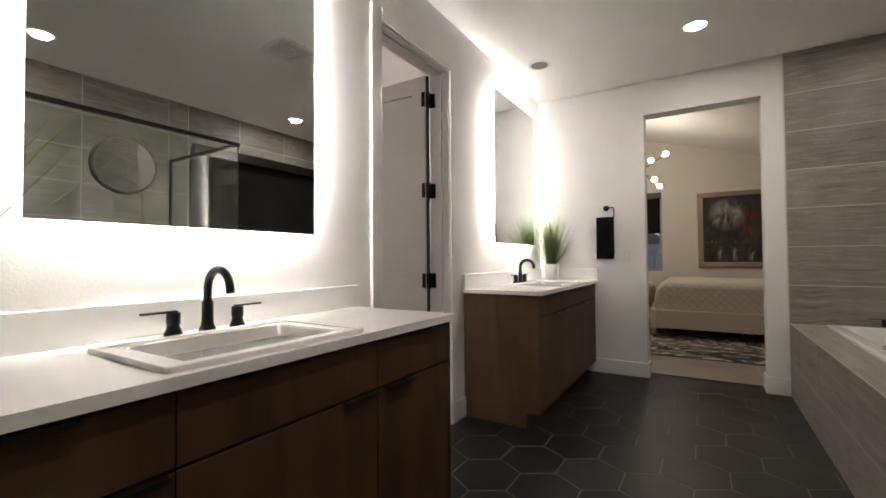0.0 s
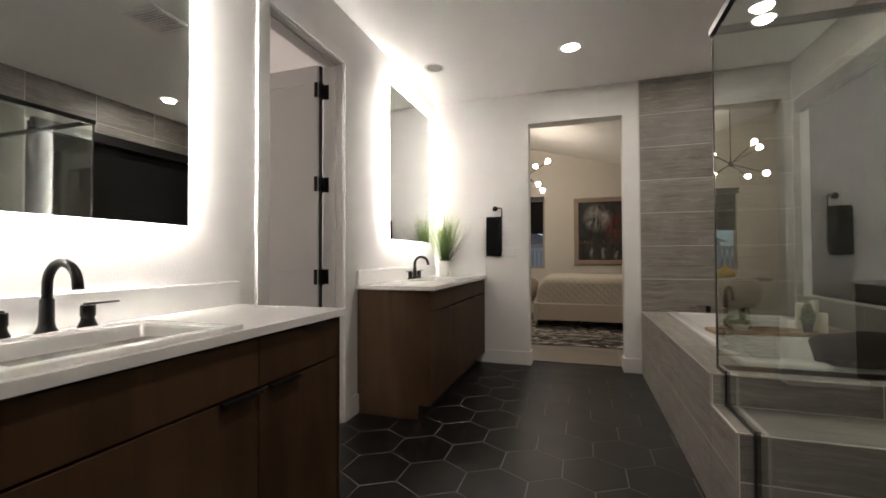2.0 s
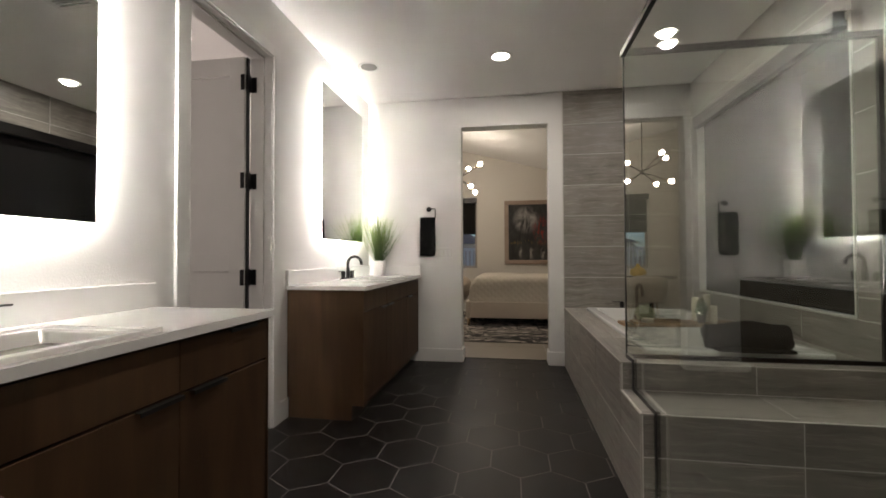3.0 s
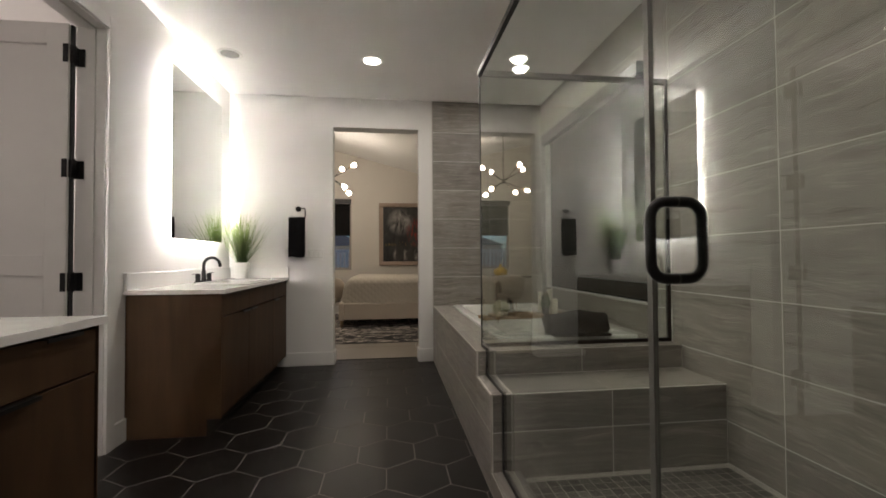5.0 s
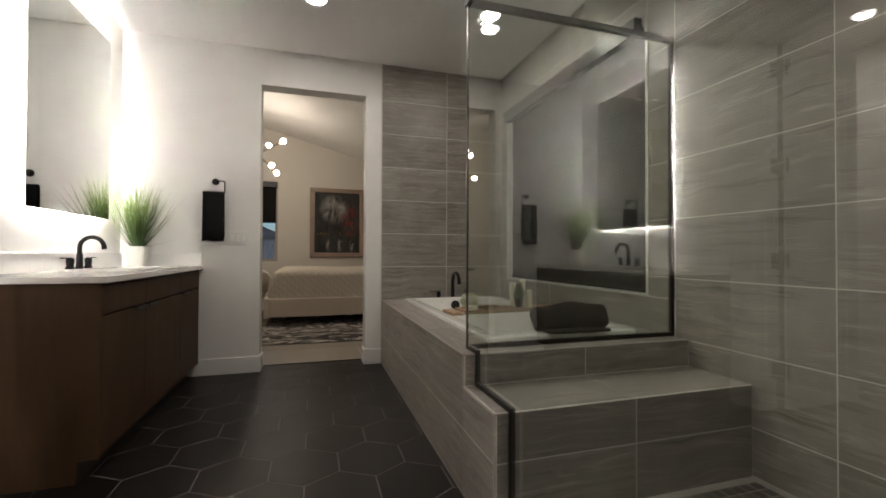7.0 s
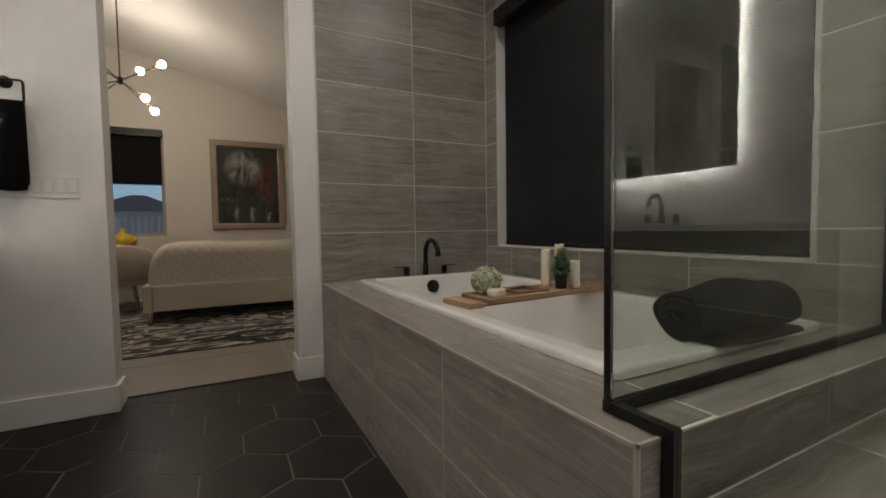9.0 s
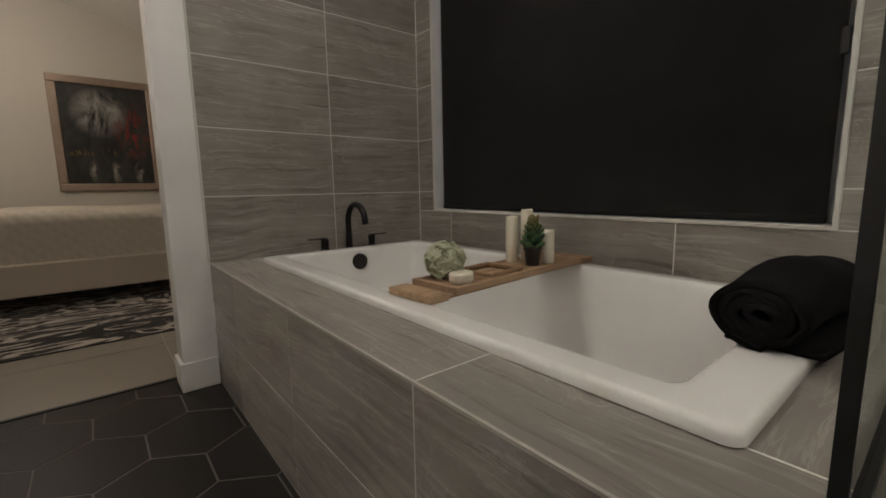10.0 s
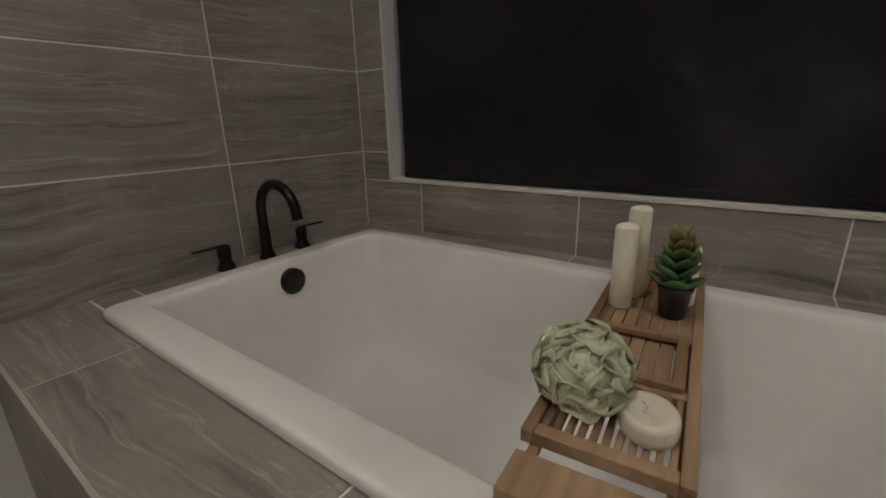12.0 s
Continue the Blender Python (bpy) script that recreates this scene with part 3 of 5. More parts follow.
part("channel", box((GC - c, GC + c, YD - 0.004, GY - 0.012, DZ + 0.001, DZ + 0.020), (GC - c, GC + c, YD - 0.022, YD - 0.004, BZ + 0.001, DZ + 0.020), (GC - c, GC + c, YN - 0.004, YD - 0.022, BZ + 0.001, BZ + 0.020), (GC - c, GC + c, YN - 0.022, YN - 0.004, KZ + 0.001, BZ + 0.020), (GC - c, GC + c, 1.096, YN - 0.022, KZ + 0.001, KZ + 0.020)), BLACK, glass, "black metal glazing channel")
part("channel", box((GC - c, XW - 0.001, GY - 0.011, GY + 0.011, DZ + 0.001, DZ + 0.021)), BLACK, glass, "black metal glazing channel")
part("channel", box((XW - 0.021, XW - 0.001, GY - 0.011, GY + 0.011, DZ + 0.022, GZ - 0.015)), BLACK, glass, "black metal glazing channel")
part("corner_seal", box((GX - 0.0065, GX + 0.0055, GY - 0.0052, GY + 0.0075, DZ + 0.021, GZ - 0.016)), SMOKE, glass, "thin dark corner joint")
part("header_rail", box((GX - 0.014, GX + 0.014, 0.05, GY + 0.014, GZ - 0.015, GZ + 0.015)), BLACK, glass, "black header rail")
part("header_rail", box((GX + 0.0145, XW - 0.001, GY - 0.014, GY + 0.014, GZ - 0.015, GZ + 0.015)), BLACK, glass, "black header rail")
part("door_seal", box((GX - 0.008, GX + 0.008, 1.087, 1.103, KZ + 0.02, GZ - 0.016)), SEAL, glass, "translucent grey door seal")
part("hinge_post", box((GX - 0.012, GX + 0.012, 0.372, 0.394, KZ + 0.001, GZ - 0.016)), BLACK, glass)
part("end_pane", box((GX - 0.004, GX + 0.004, 0.052, 0.371, KZ + 0.012, GZ - 0.016)), CLEAR, glass).visible_shadow = False
hy, hz0, hz1, rr = 1.022, 1.037, 1.176, 0.030
loop = []
for cx, cz, a in ((GX + 0.053 - rr, hz1 - rr, 0), (GX - 0.053 + rr, hz1 - rr, 90), (GX - 0.053 + rr, hz0 + rr, 180), (GX + 0.053 - rr, hz0 + rr, 270)):
    loop += arc((cx, hy, cz), rr, a, a + 90, 6, (1, 0, 0), (0, 0, 1))
hb = sweep(loop, 0.0100, 12, True)
part("pull_handle", hb, BLACK, glass, "rounded black pull handle through the door")

# ---- window and roller shade of the bathroom ----
win = structure(thing("window_1", "aluminium window behind a lowered black roller shade", "window"), "aluminium window behind a lowered black roller shade", "window")
part("window_frame", box((2.10, 2.15, V0, V0 + 0.05, VZ0, VZ1), (2.10, 2.15, V1 - 0.018, V1, VZ0, VZ1), (2.10, 2.15, V0 + 0.05, V1 - 0.018, VZ0, VZ0 + 0.05), (2.10, 2.15, V0 + 0.05, V1 - 0.018, VZ1 - 0.05, VZ1)), TRIM, win)
part("pane", box((2.122, 2.128, V0 + 0.05, V1 - 0.018, VZ0 + 0.05, VZ1 - 0.05)), CLEAR, win).visible_shadow = False
part("reveal", box((XW + 0.02, 2.199, V0 - 0.002, V0 + 0.002, VZ0, VZ1), (XW + 0.02, 2.199, V1 - 0.002, V1 + 0.002, VZ0, VZ1), (XW + 0.02, 2.199, V0, V1, VZ0 - 0.005, VZ0 + 0.001), (XW + 0.02, 2.199, V0, V1, VZ1 - 0.001, VZ1 + 0.003)), METAL_EDGE, win, "pale window reveal")


def roller_shade(label, x, y, z0, z1, half, turn, val):
    """Fabric hanging from a cassette; local x across, local y out into the room."""
    s = thing("roller_shade", label, "roller shade", (x, y, 0), "", turn)
    part("fabric", box((-half, half, -0.0008, 0.0008, z0, z1 - 0.02)), SHADE, s)
    part("hem_bar", box((-half, half, -0.007, 0.007, z0 - 0.022, z0), r=0.004), SHADE, s)
    part("cassette", box((-half - val[2], half + val[2], val[0], val[1], z1 - 0.10, z1), r=0.004), BLACK, s, "black fascia cassette")
    return s


rs = roller_shade("black roller shade pulled down over the bath window", 2.035, (V0 + V1) / 2 - 0.01, 0.805, 2.355, 0.862, 90, (0.037, 0.095, 0.0))
part("chain_tensioner", box((-0.875, -0.855, 0.010, 0.030, 1.24, 1.31), r=0.004), BLACK_PLASTIC, rs)
part("bead_chain", sweep([(-0.865, 0.02, 1.27), (-0.865, 0.02, 2.25)], 0.0022, 6), BLACK_PLASTIC, rs)

# ---- ceiling fixtures ----
for dx, dy, watts, tint in DOWNLIGHTS:
    d = thing("recessed_downlight", "round white recessed downlight, lit", "ceiling light", (dx, dy, CEIL), "recessed lights")
    part("trim_ring", lathe([(0.074, 0.0005), (0.090, 0.0), (0.092, -0.004), (0.076, -0.007), (0.070, -0.002)], 36), TRIM, d)
    part("lens", lathe([(0.0, -0.003), (0.071, -0.003), (0.071, 0.0)], 36), LENS, d, "glowing lens")
sp = thing("ceiling_speaker", "round white recessed ceiling speaker", "speaker", (-0.937, 3.925, CEIL))
part("trim_ring", lathe([(0.060, 0.0005), (0.094, 0.0), (0.094, -0.004), (0.078, -0.006), (0.070, 0.0)], 36), TRIM, sp)
part("grille", lathe([(0.0, -0.0015), (0.071, -0.0025)], 36), SEAL, sp)
vent = thing("ceiling_vent", "white slatted ceiling exhaust vent", "vent", (0.13, 2.60, CEIL))
part("frame", box((-0.15, 0.15, -0.15, -0.12, -0.012, 0), (-0.15, 0.15, 0.12, 0.15, -0.012, 0), (-0.15, -0.12, -0.12, 0.12, -0.012, 0), (0.12, 0.15, -0.12, 0.12, -0.012, 0)), TRIM, vent)
part("backing", box((-0.12, 0.12, -0.12, 0.12, -0.003, -0.001)), SEAL, vent)
for k in range(9):
    part("slat", box((-0.12, 0.12, -0.108 + k * 0.025, -0.096 + k * 0.025, -0.011, -0.0035)), TRIM, vent)


# ---- things: materials of the small things ----
GRASS = material("artificial_grass_blades", (0.10, 0.22, 0.06), 0.55)
_g = Graph(GRASS)
_tc = _g.node("TexCoord")
_sep = _g.node("SeparateXYZ")
_g.link(_tc.outputs["Object"], _sep.inputs[0])
_hgt = _g.node("MapRange")
_hgt.inputs["From Min"].default_value, _hgt.inputs["From Max"].default_value = 0.15, 0.70
_g.link(_sep.outputs[2], _hgt.inputs[0])
_isl = _g.node("NewGeometry")
_g.colour(_g.mix(_g.mix(0.25, _hgt.outputs[0], _isl.outputs["Random Per Island"]), (0.020, 0.060, 0.022), (0.30, 0.42, 0.10)))
POT = mat_speck("white_glazed_pot", (0.78, 0.77, 0.74), 0.25, 0.02, 8, 0.0)
SOIL = mat_speck("dark_soil", (0.03, 0.022, 0.015), 0.9, 0.4, 120, 0.6)
TEAK = mat_wood("worn_teak", (0.13, 0.060, 0.025), (0.47, 0.325, 0.20), 0, 0.65, 55.0, 0.3, 0.62)
WAX = material("ivory_wax", (0.80, 0.75, 0.62), 0.45)
SOAP = mat_speck("cream_soap", (0.78, 0.72, 0.60), 0.5, 0.03, 30, 0.05)
MESH_GREEN = mat_speck("sage_mesh", (0.50, 0.53, 0.38), 0.85, 0.08, 70, 0.12, Specular_IOR_Level=0.2)
LEAF = material("succulent_leaf", (0.105, 0.20, 0.06), 0.45)
_g = Graph(LEAF)
_isl = _g.node("NewGeometry")
_tc = _g.node("TexCoord")
_sep = _g.node("SeparateXYZ")
_g.link(_tc.outputs["Object"], _sep.inputs[0])
_hgt = _g.node("MapRange")
_hgt.inputs["From Min"].default_value, _hgt.inputs["From Max"].default_value = 0.115, 0.185
_g.link(_sep.outputs[2], _hgt.inputs[0])
_g.colour(_g.mix(_hgt.outputs[0], _g.ramp(_isl.outputs["Random Per Island"], (0, (0.030, 0.085, 0.030)), (1, (0.085, 0.17, 0.065))), (0.25, 0.17, 0.055)))
BRASS = mat_speck("champagne_metal", (0.45, 0.33, 0.22), 0.35, 0.2, 40, 0.1, Metallic=0.9)
YELLOW = mat_speck("yellow_glaze", (0.62, 0.40, 0.03), 0.3, 0.25, 35, 0.05)
WOOD_DARK = mat_wood("dark_table_wood", (0.03, 0.016, 0.01), (0.07, 0.04, 0.024), 0)
FENCE = mat_speck("white_vinyl_fence", (0.55, 0.56, 0.58), 0.5, 0.06, 5, 0.0)
STUCCO = mat_speck("tan_stucco", (0.40, 0.36, 0.32), 0.9, 0.1, 50, 0.4)
ROOF = mat_speck("grey_roof_tile", (0.11, 0.10, 0.10), 0.8, 0.3, 6, 0.3)
EARTH = mat_speck("gravel_ground", (0.24, 0.20, 0.16), 0.95, 0.3, 9, 0.3)


# ---- grass plants in white pots ----
def grass_plant(x, y, CT, seed):
    rng = random.Random(seed)
    p = thing("potted_grass", "artificial green grass in a tapered white pot", "plant", (x, y, CT), "grass plants")
    half = 0.062
    loops = []
    for k, z in ((0.78, 0.0), (0.82, 0.004), (1.0, 0.152), (1.0, 0.156), (0.94, 0.156), (0.92, 0.135)):
        loops.append([(a * k, b * k, z) for a, b in rounded(-half, half, -half, half, 0.014)])
    part("pot", loft(loops, True, True), POT, p, "white square-shouldered pot")
    t = bmesh.new()
    for i in range(300):
        a = rng.uniform(0, 2 * math.pi)
        lean = abs(rng.gauss(0, 0.34)) + 0.03
        length = rng.uniform(0.34, 0.60) * (1.0 - 0.15 * lean)
        base = Vector((rng.uniform(-0.028, 0.028), rng.uniform(-0.028, 0.028), 0.134))
        out = Vector((math.cos(a), math.sin(a), 0))
        side = Vector((-math.sin(a + 0.6), math.cos(a + 0.6), 0))
        w = rng.uniform(0.0018, 0.0034)
        rows, droop = [], rng.uniform(0.0, 0.22)
        for s in range(6):
            f = s / 5
            q = base + out * (math.sin(lean) * length * f + droop * f * f * length * 0.6) + Vector((0, 0, math.cos(lean) * length * f - droop * 0.3 * f * f * length))
            q.x = max(q.x, WX + 0.05 - x)
            q.y = min(q.y, YB - 0.012 - y)
            ww = w * (1 - f) ** 0.6 + 0.0002
            rows.append((t.verts.new(q - side * ww), t.verts.new(q + side * ww)))
        for (a0, a1), (b0, b1) in zip(rows, rows[1:]):
            t.faces.new((a0, a1, b1, b0))
    part("grass", t, GRASS, p, "long green blades with pale tips")
    return p


grass_plant(-1.082, 4.665, TOP2, 3)
grass_plant(-1.09, 0.580, TOP1, 8)


# ---- towel ring with hand towel, switches, magnifier ----
TR = (-0.575, YB, 1.592)
ring = thing("towel_ring", "matte black open towel ring on the wall", "towel ring", TR)
rot = Euler((radians(90), 0, 0)).to_matrix().to_4x4()
part("wall_plate", lathe([(0.0, 0.014), (0.024, 0.014), (0.027, 0.010), (0.027, 0.0)], 28, m=rot), BLACK, ring)
part("bar", sweep([(0, -0.012, 0), (0, -0.052, 0), (0.004, -0.056, 0), (0.068, -0.056, 0), (0.074, -0.056, -0.003), (0.077, -0.056, -0.010), (0.077, -0.056, -0.092), (0.074, -0.056, -0.099), (0.068, -0.056, -0.102), (-0.085, -0.056, -0.102)], 0.0055, 10), BLACK, ring)

towel = thing("hand_towel", "folded black hand towel hanging from the ring", "towel", (-0.578, YB - 0.056, 1.49))
rng = random.Random(5)
loops = []
for k in range(25):
    f = k / 24
    x = -0.078 + 0.156 * f
    wob = 0.003 * math.sin(f * 9.0)
    prof = [(-0.016, -0.39), (-0.022, -0.385), (-0.0235, -0.33), (-0.0245, -0.31), (-0.0225, -0.29), (-0.022, -0.15), (-0.018, -0.01), (-0.010, 0.010), (0.0, 0.0135), (0.010, 0.010), (0.017, -0.01), (0.020, -0.15), (0.019, -0.33), (0.014, -0.36), (0.003, -0.365), (0.0, -0.06), (-0.004, -0.365)]
    loops.append([(x * (1 + 0.02 * math.sin(z * 14)), y + wob * min(1, -z * 6 + 0.2), z + 0.003 * math.sin(f * 7) * (z < -0.3)) for y, z in prof])
part("cloth", loft(loops, True, True), TERRY, towel, smooth=True)
part("band", box((-0.0795, 0.0795, -0.0275, -0.0245, -0.318, -0.300), r=0.001), TERRY, towel, "flat woven border")

plate = thing("switch_plate", "white wide wall plate with rocker switches", "light switch", (-0.515, YB, 1.132))
part("plate", box((-0.185, 0.185, -0.006, -0.0005, -0.059, 0.059), r=0.002), TRIM, plate)
for k in range(8):
    xk = -0.161 + k * 0.046
    # greyer plate: the shade of the gap round each rocker, put in as colour
    part("surround", box((xk - 0.0195, xk + 0.0195, -0.0072, -0.0062, -0.037, 0.037)), METAL_EDGE, plate, "grey plate standing for the shaded gap round the rocker")
    part("rocker", box((xk - 0.0165, xk + 0.0165, -0.010, -0.0065, -0.034, 0.034), r=0.002), TRIM, plate)

mag = thing("magnifying_mirror", "round clear-rimmed magnifying mirror stuck on the mirror", "mirror", (WX + 0.0455, 0.997, 1.386))
my = Euler((0, radians(90), 0)).to_matrix().to_4x4()
part("lens", lathe([(0.0, 0.0095), (0.028, 0.0098), (0.055, 0.0106), (0.076, 0.0116)], 48, m=my), MIRROR, mag, smooth=True)
part("rim", lathe([(0.076, 0.0122), (0.081, 0.0122), (0.081, 0.0), (0.076, 0.0)], 48, m=my), SEAL, mag, "thin clear grey rim")


# ---- bath tray and what lies on it ----
TZ = 0.637
tray = thing("bath_tray", "worn teak bath tray lying across the tub", "bath tray")
SKEW = Matrix.Translation((1.044, 3.543, 0)) @ Matrix.Rotation(radians(4.6), 4, "Z") @ Matrix.Translation((-1.046, -3.557, 0))
tray.matrix_world = SKEW


def on_tray(x, y, z):
    return tuple(SKEW @ Vector((x, y, z)))


ya, yb = 3.458, 3.646
part("end_board", box((1.046, 1.112, ya + 0.004, yb - 0.004, 0.6075, 0.629), r=0.003), TEAK, tray)
part("end_board", box((1.838, 1.905, ya + 0.004, yb - 0.004, 0.6075, 0.629), r=0.003), TEAK, tray)
for yy in (ya + 0.012, yb - 0.026):
    part("extending_rod", box((1.090, 1.860, yy, yy + 0.014, 0.610, 0.6172), r=0.001, seg=1), TEAK, tray)
for yy in (ya, yb - 0.016):
    part("side_rail", box((1.136, 1.800, yy, yy + 0.016, 0.6176, TZ), r=0.002), TEAK, tray)
for x0, x1 in ((1.136, 1.156), (1.290, 1.310), (1.455, 1.475), (1.780, 1.800)):
    part("cross_rail", box((x0, x1, ya + 0.016, yb - 0.016, 0.618, TZ), r=0.002), TEAK, tray)
n = 11
for k in range(n):
    w = (yb - ya - 0.032) / n
    yk = ya + 0.016 + (k + 0.5) * w
    part("slat", box((1.156, 1.290, yk - 0.0040, yk + 0.0040, 0.6225, TZ - 0.002), r=0.001, seg=1), TEAK, tray)
for k in range(7):
    w = (yb - ya - 0.032) / 7
    yk = ya + 0.016 + (k + 0.5) * w
    part("slat", box((1.475, 1.780, yk - 0.0100, yk + 0.0100, 0.6225, TZ - 0.002), r=0.001, seg=1), TEAK, tray)
    part("slat", box((1.310, 1.455, yk - 0.0101, yk + 0.0101, 0.6185, TZ - 0.006), r=0.001, seg=1), TEAK, tray)
stand = part("book_rest", box((1.300, 1.462, ya + 0.020, ya + 0.036, TZ + 0.0005, TZ + 0.010), (1.300, 1.462, yb - 0.036, yb - 0.020, TZ + 0.0005, TZ + 0.010), (1.300, 1.316, ya + 0.036, yb - 0.036, TZ + 0.0005, TZ + 0.010), (1.446, 1.462, ya + 0.036, yb - 0.036, TZ + 0.0005, TZ + 0.010), r=0.001, seg=1), TEAK, tray, "folded teak book rest frame")


def candle(x, y, h, r, seed):
    rng = random.Random(seed)
    c = thing("pillar_candle", "ivory flameless pillar candle with an uneven top", "candle", on_tray(x, y, TZ - 0.0015), "pillar candles")
    b = lathe([(0.0, 0.0), (r - 0.002, 0.0), (r, 0.003), (r, h - 0.006), (r - 0.002, h), (r - 0.006, h - 0.001), (r - 0.010, h - 0.009), (0.0, h - 0.012)], 32)
    for v in b.verts:
        if v.co.z > h - 0.008:
            v.co.z += 0.0014 * math.sin(2 * math.atan2(v.co.y, v.co.x) + seed)
    part("wax", b, WAX, c, smooth=True)
    part("wick", sweep([(0, 0, h - 0.012), (0.001, 0, h - 0.003)], 0.0011, 6), BLACK_PLASTIC, c)


candle(1.568, 3.603, 0.164, 0.0215, 1)
candle(1.640, 3.590, 0.186, 0.0215, 2)
candle(1.636, 3.497, 0.117, 0.0215, 4)

succ = thing("potted_succulent", "small green succulent in a black plastic pot", "plant", on_tray(1.563, 3.511, TZ - 0.0015))
part("pot", lathe([(0.0, 0.0), (0.0215, 0.0), (0.0225, 0.003), (0.0285, 0.052), (0.031, 0.054), (0.031, 0.062), (0.028, 0.062), (0.026, 0.054), (0.0, 0.052)], 28), BLACK_PLASTIC, succ, "black tapered pot")
t = bmesh.new()
rng = random.Random(9)
for ringi in range(6):
    z = 0.054 + ringi * 0.0165
    n = 4 if ringi < 4 else 3
    for k in range(n):
        a = 2 * math.pi * (k + 0.5 * (ringi % 2)) / n + rng.uniform(-0.2, 0.2) + ringi * 0.35
        tilt = 0.55 + 0.105 * ringi + rng.uniform(-0.08, 0.08)
        L = (0.056 - 0.0034 * ringi) * rng.uniform(0.9, 1.1)
        W = L * 0.42
        m = Matrix.Translation((0, 0, z)) @ Matrix.Rotation(a, 4, "Z") @ Matrix.Rotation(-tilt, 4, "Y")
        lp = bmesh.new()
        loft([[(f * L + 0.003, W * ww * math.cos(q), 0.30 * W * ww * math.sin(q) + 0.004 * f * f) for q in (0, 1.05, 2.09, 3.14, 4.19, 5.24)] for f, ww in ((0.0, 0.35), (0.3, 0.85), (0.6, 1.0), (0.82, 0.7), (1.0, 0.05))], True, True, True, lp)
        add_bm(t, lp, m)
part("leaves", t, LEAF, succ, "pointed fleshy leaves in a rosette", smooth=True)

soap = thing("soap_bar", "oval cream soap bar with a raised mark", "soap", on_tray(1.210, 3.513, TZ - 0.0015), "", 20)
lp = []
for z, k in ((0.0, 0.90), (0.003, 0.97), (0.010, 1.0), (0.020, 1.0), (0.026, 0.96), (0.028, 0.86), (0.0275, 0.70), (0.0265, 0.66), (0.0265, 0.02)):
    lp.append([(0.041 * k * math.cos(2 * math.pi * i / 40), 0.034 * k * math.sin(2 * math.pi * i / 40), z) for i in range(40)])
part("bar", loft(lp, True, True), SOAP, soap, smooth=True)
part("stamp", sweep([(-0.016, -0.004, 0.0272), (-0.004, 0.007, 0.0275), (0.006, 0.002, 0.0275), (0.016, 0.005, 0.0272)], [0.001, 0.0022, 0.0022, 0.001], 6), SOAP, soap)

puff = thing("bath_puff", "sage green ruffled mesh bath puff", "bath puff", on_tray(1.226, 3.597, TZ + 0.046))
rng = random.Random(12)
core = lathe([(0.0, -0.0455), (0.034, -0.043), (0.055, -0.014), (0.056, 0.012), (0.040, 0.041), (0.0, 0.056)], 18)
part("core", core, MESH_GREEN, puff, smooth=True)
for k in range(84):
    t = bmesh.new()
    f0 = (k + 0.5) / 84
    pol, azi = math.acos(1 - 1.55 * f0), k * 2.39996
    d = Vector((math.sin(pol) * math.cos(azi), math.sin(pol) * math.sin(azi), math.cos(pol)))
    u = d.orthogonal().normalized()
    u.rotate(Matrix.Rotation(rng.uniform(0, 6.28), 3, d))
    v = d.cross(u)
    span, waves, ph = rng.uniform(0.9, 1.5), rng.uniform(1.1, 2.2), rng.uniform(0, 6)
    rr = 0.061 * rng.uniform(0.92, 1.12)
    rows = []
    for s in range(27):
        f = s / 26 - 0.5
        mid = d * math.cos(f * span) + u * math.sin(f * span)
        end = 1 - 0.30 * (2 * abs(f)) ** 3
        sway = math.sin(f * waves * 6.28 + ph)
        row = []
        for h in (0.60, 0.78, 0.92, 1.0, 0.985, 0.93):
            flare = 0.30 * (h - 0.55) if len(row) < 4 else 0.30 * (h - 0.55) + 0.05 * (len(row) - 3)
            q = mid * rr * h * end + v * rr * (sway * 0.9 * flare * 1.1 + (0.0 if len(row) < 4 else 0.05 * (len(row) - 3)))
            q.z = max(q.z, -0.0462)
            row.append(t.verts.new(q))
        rows.append(row)
    for a, b in zip(rows, rows[1:]):
        for i in range(5):
            t.faces.new((a[i], a[i + 1], b[i + 1], b[i]))
    part("ruffle", t, MESH_GREEN, puff, smooth=True)
part("cord", sweep([(0.02, -0.03, 0.03), (0.05, -0.05, 0.01), (0.055, -0.045, -0.03), (0.03, -0.035, -0.05)], 0.0012, 6), MESH_GREEN, puff)

# rolled bath towel on the tub's end rim
roll = thing("rolled_towel", "thick black bath towel rolled up on the tub rim", "towel", (1.295, 2.826, 0.6075), "", -4)
def spiral(f, turns, a, b, zc):
    ang = f * turns * 2 * math.pi
    k = 1.0 - 0.86 * f
    return (a * k * math.cos(ang - 1.7) + 0.012 * math.sin(ang * 0.7) * f, zc + b * k * math.sin(ang - 1.7))
N = 120
pts = [spiral(i / N, 4.6, 0.078, 0.058, 0.064) for i in range(N + 1)]
half = 0.0068
out_, in_ = [], []
for i, (y, z) in enumerate(pts):
    y2, z2 = pts[min(i + 1, N)]
    y1, z1 = pts[max(i - 1, 0)]
    d = math.hypot(y2 - y1, z2 - z1) or 1
    nx, nz = (z2 - z1) / d, -(y2 - y1) / d
    out_.append((y + nx * half, max(0.0, z + nz * half)))
    in_.append((y - nx * half, max(0.0005, z - nz * half)))
outline = out_ + in_[::-1]
loops = []
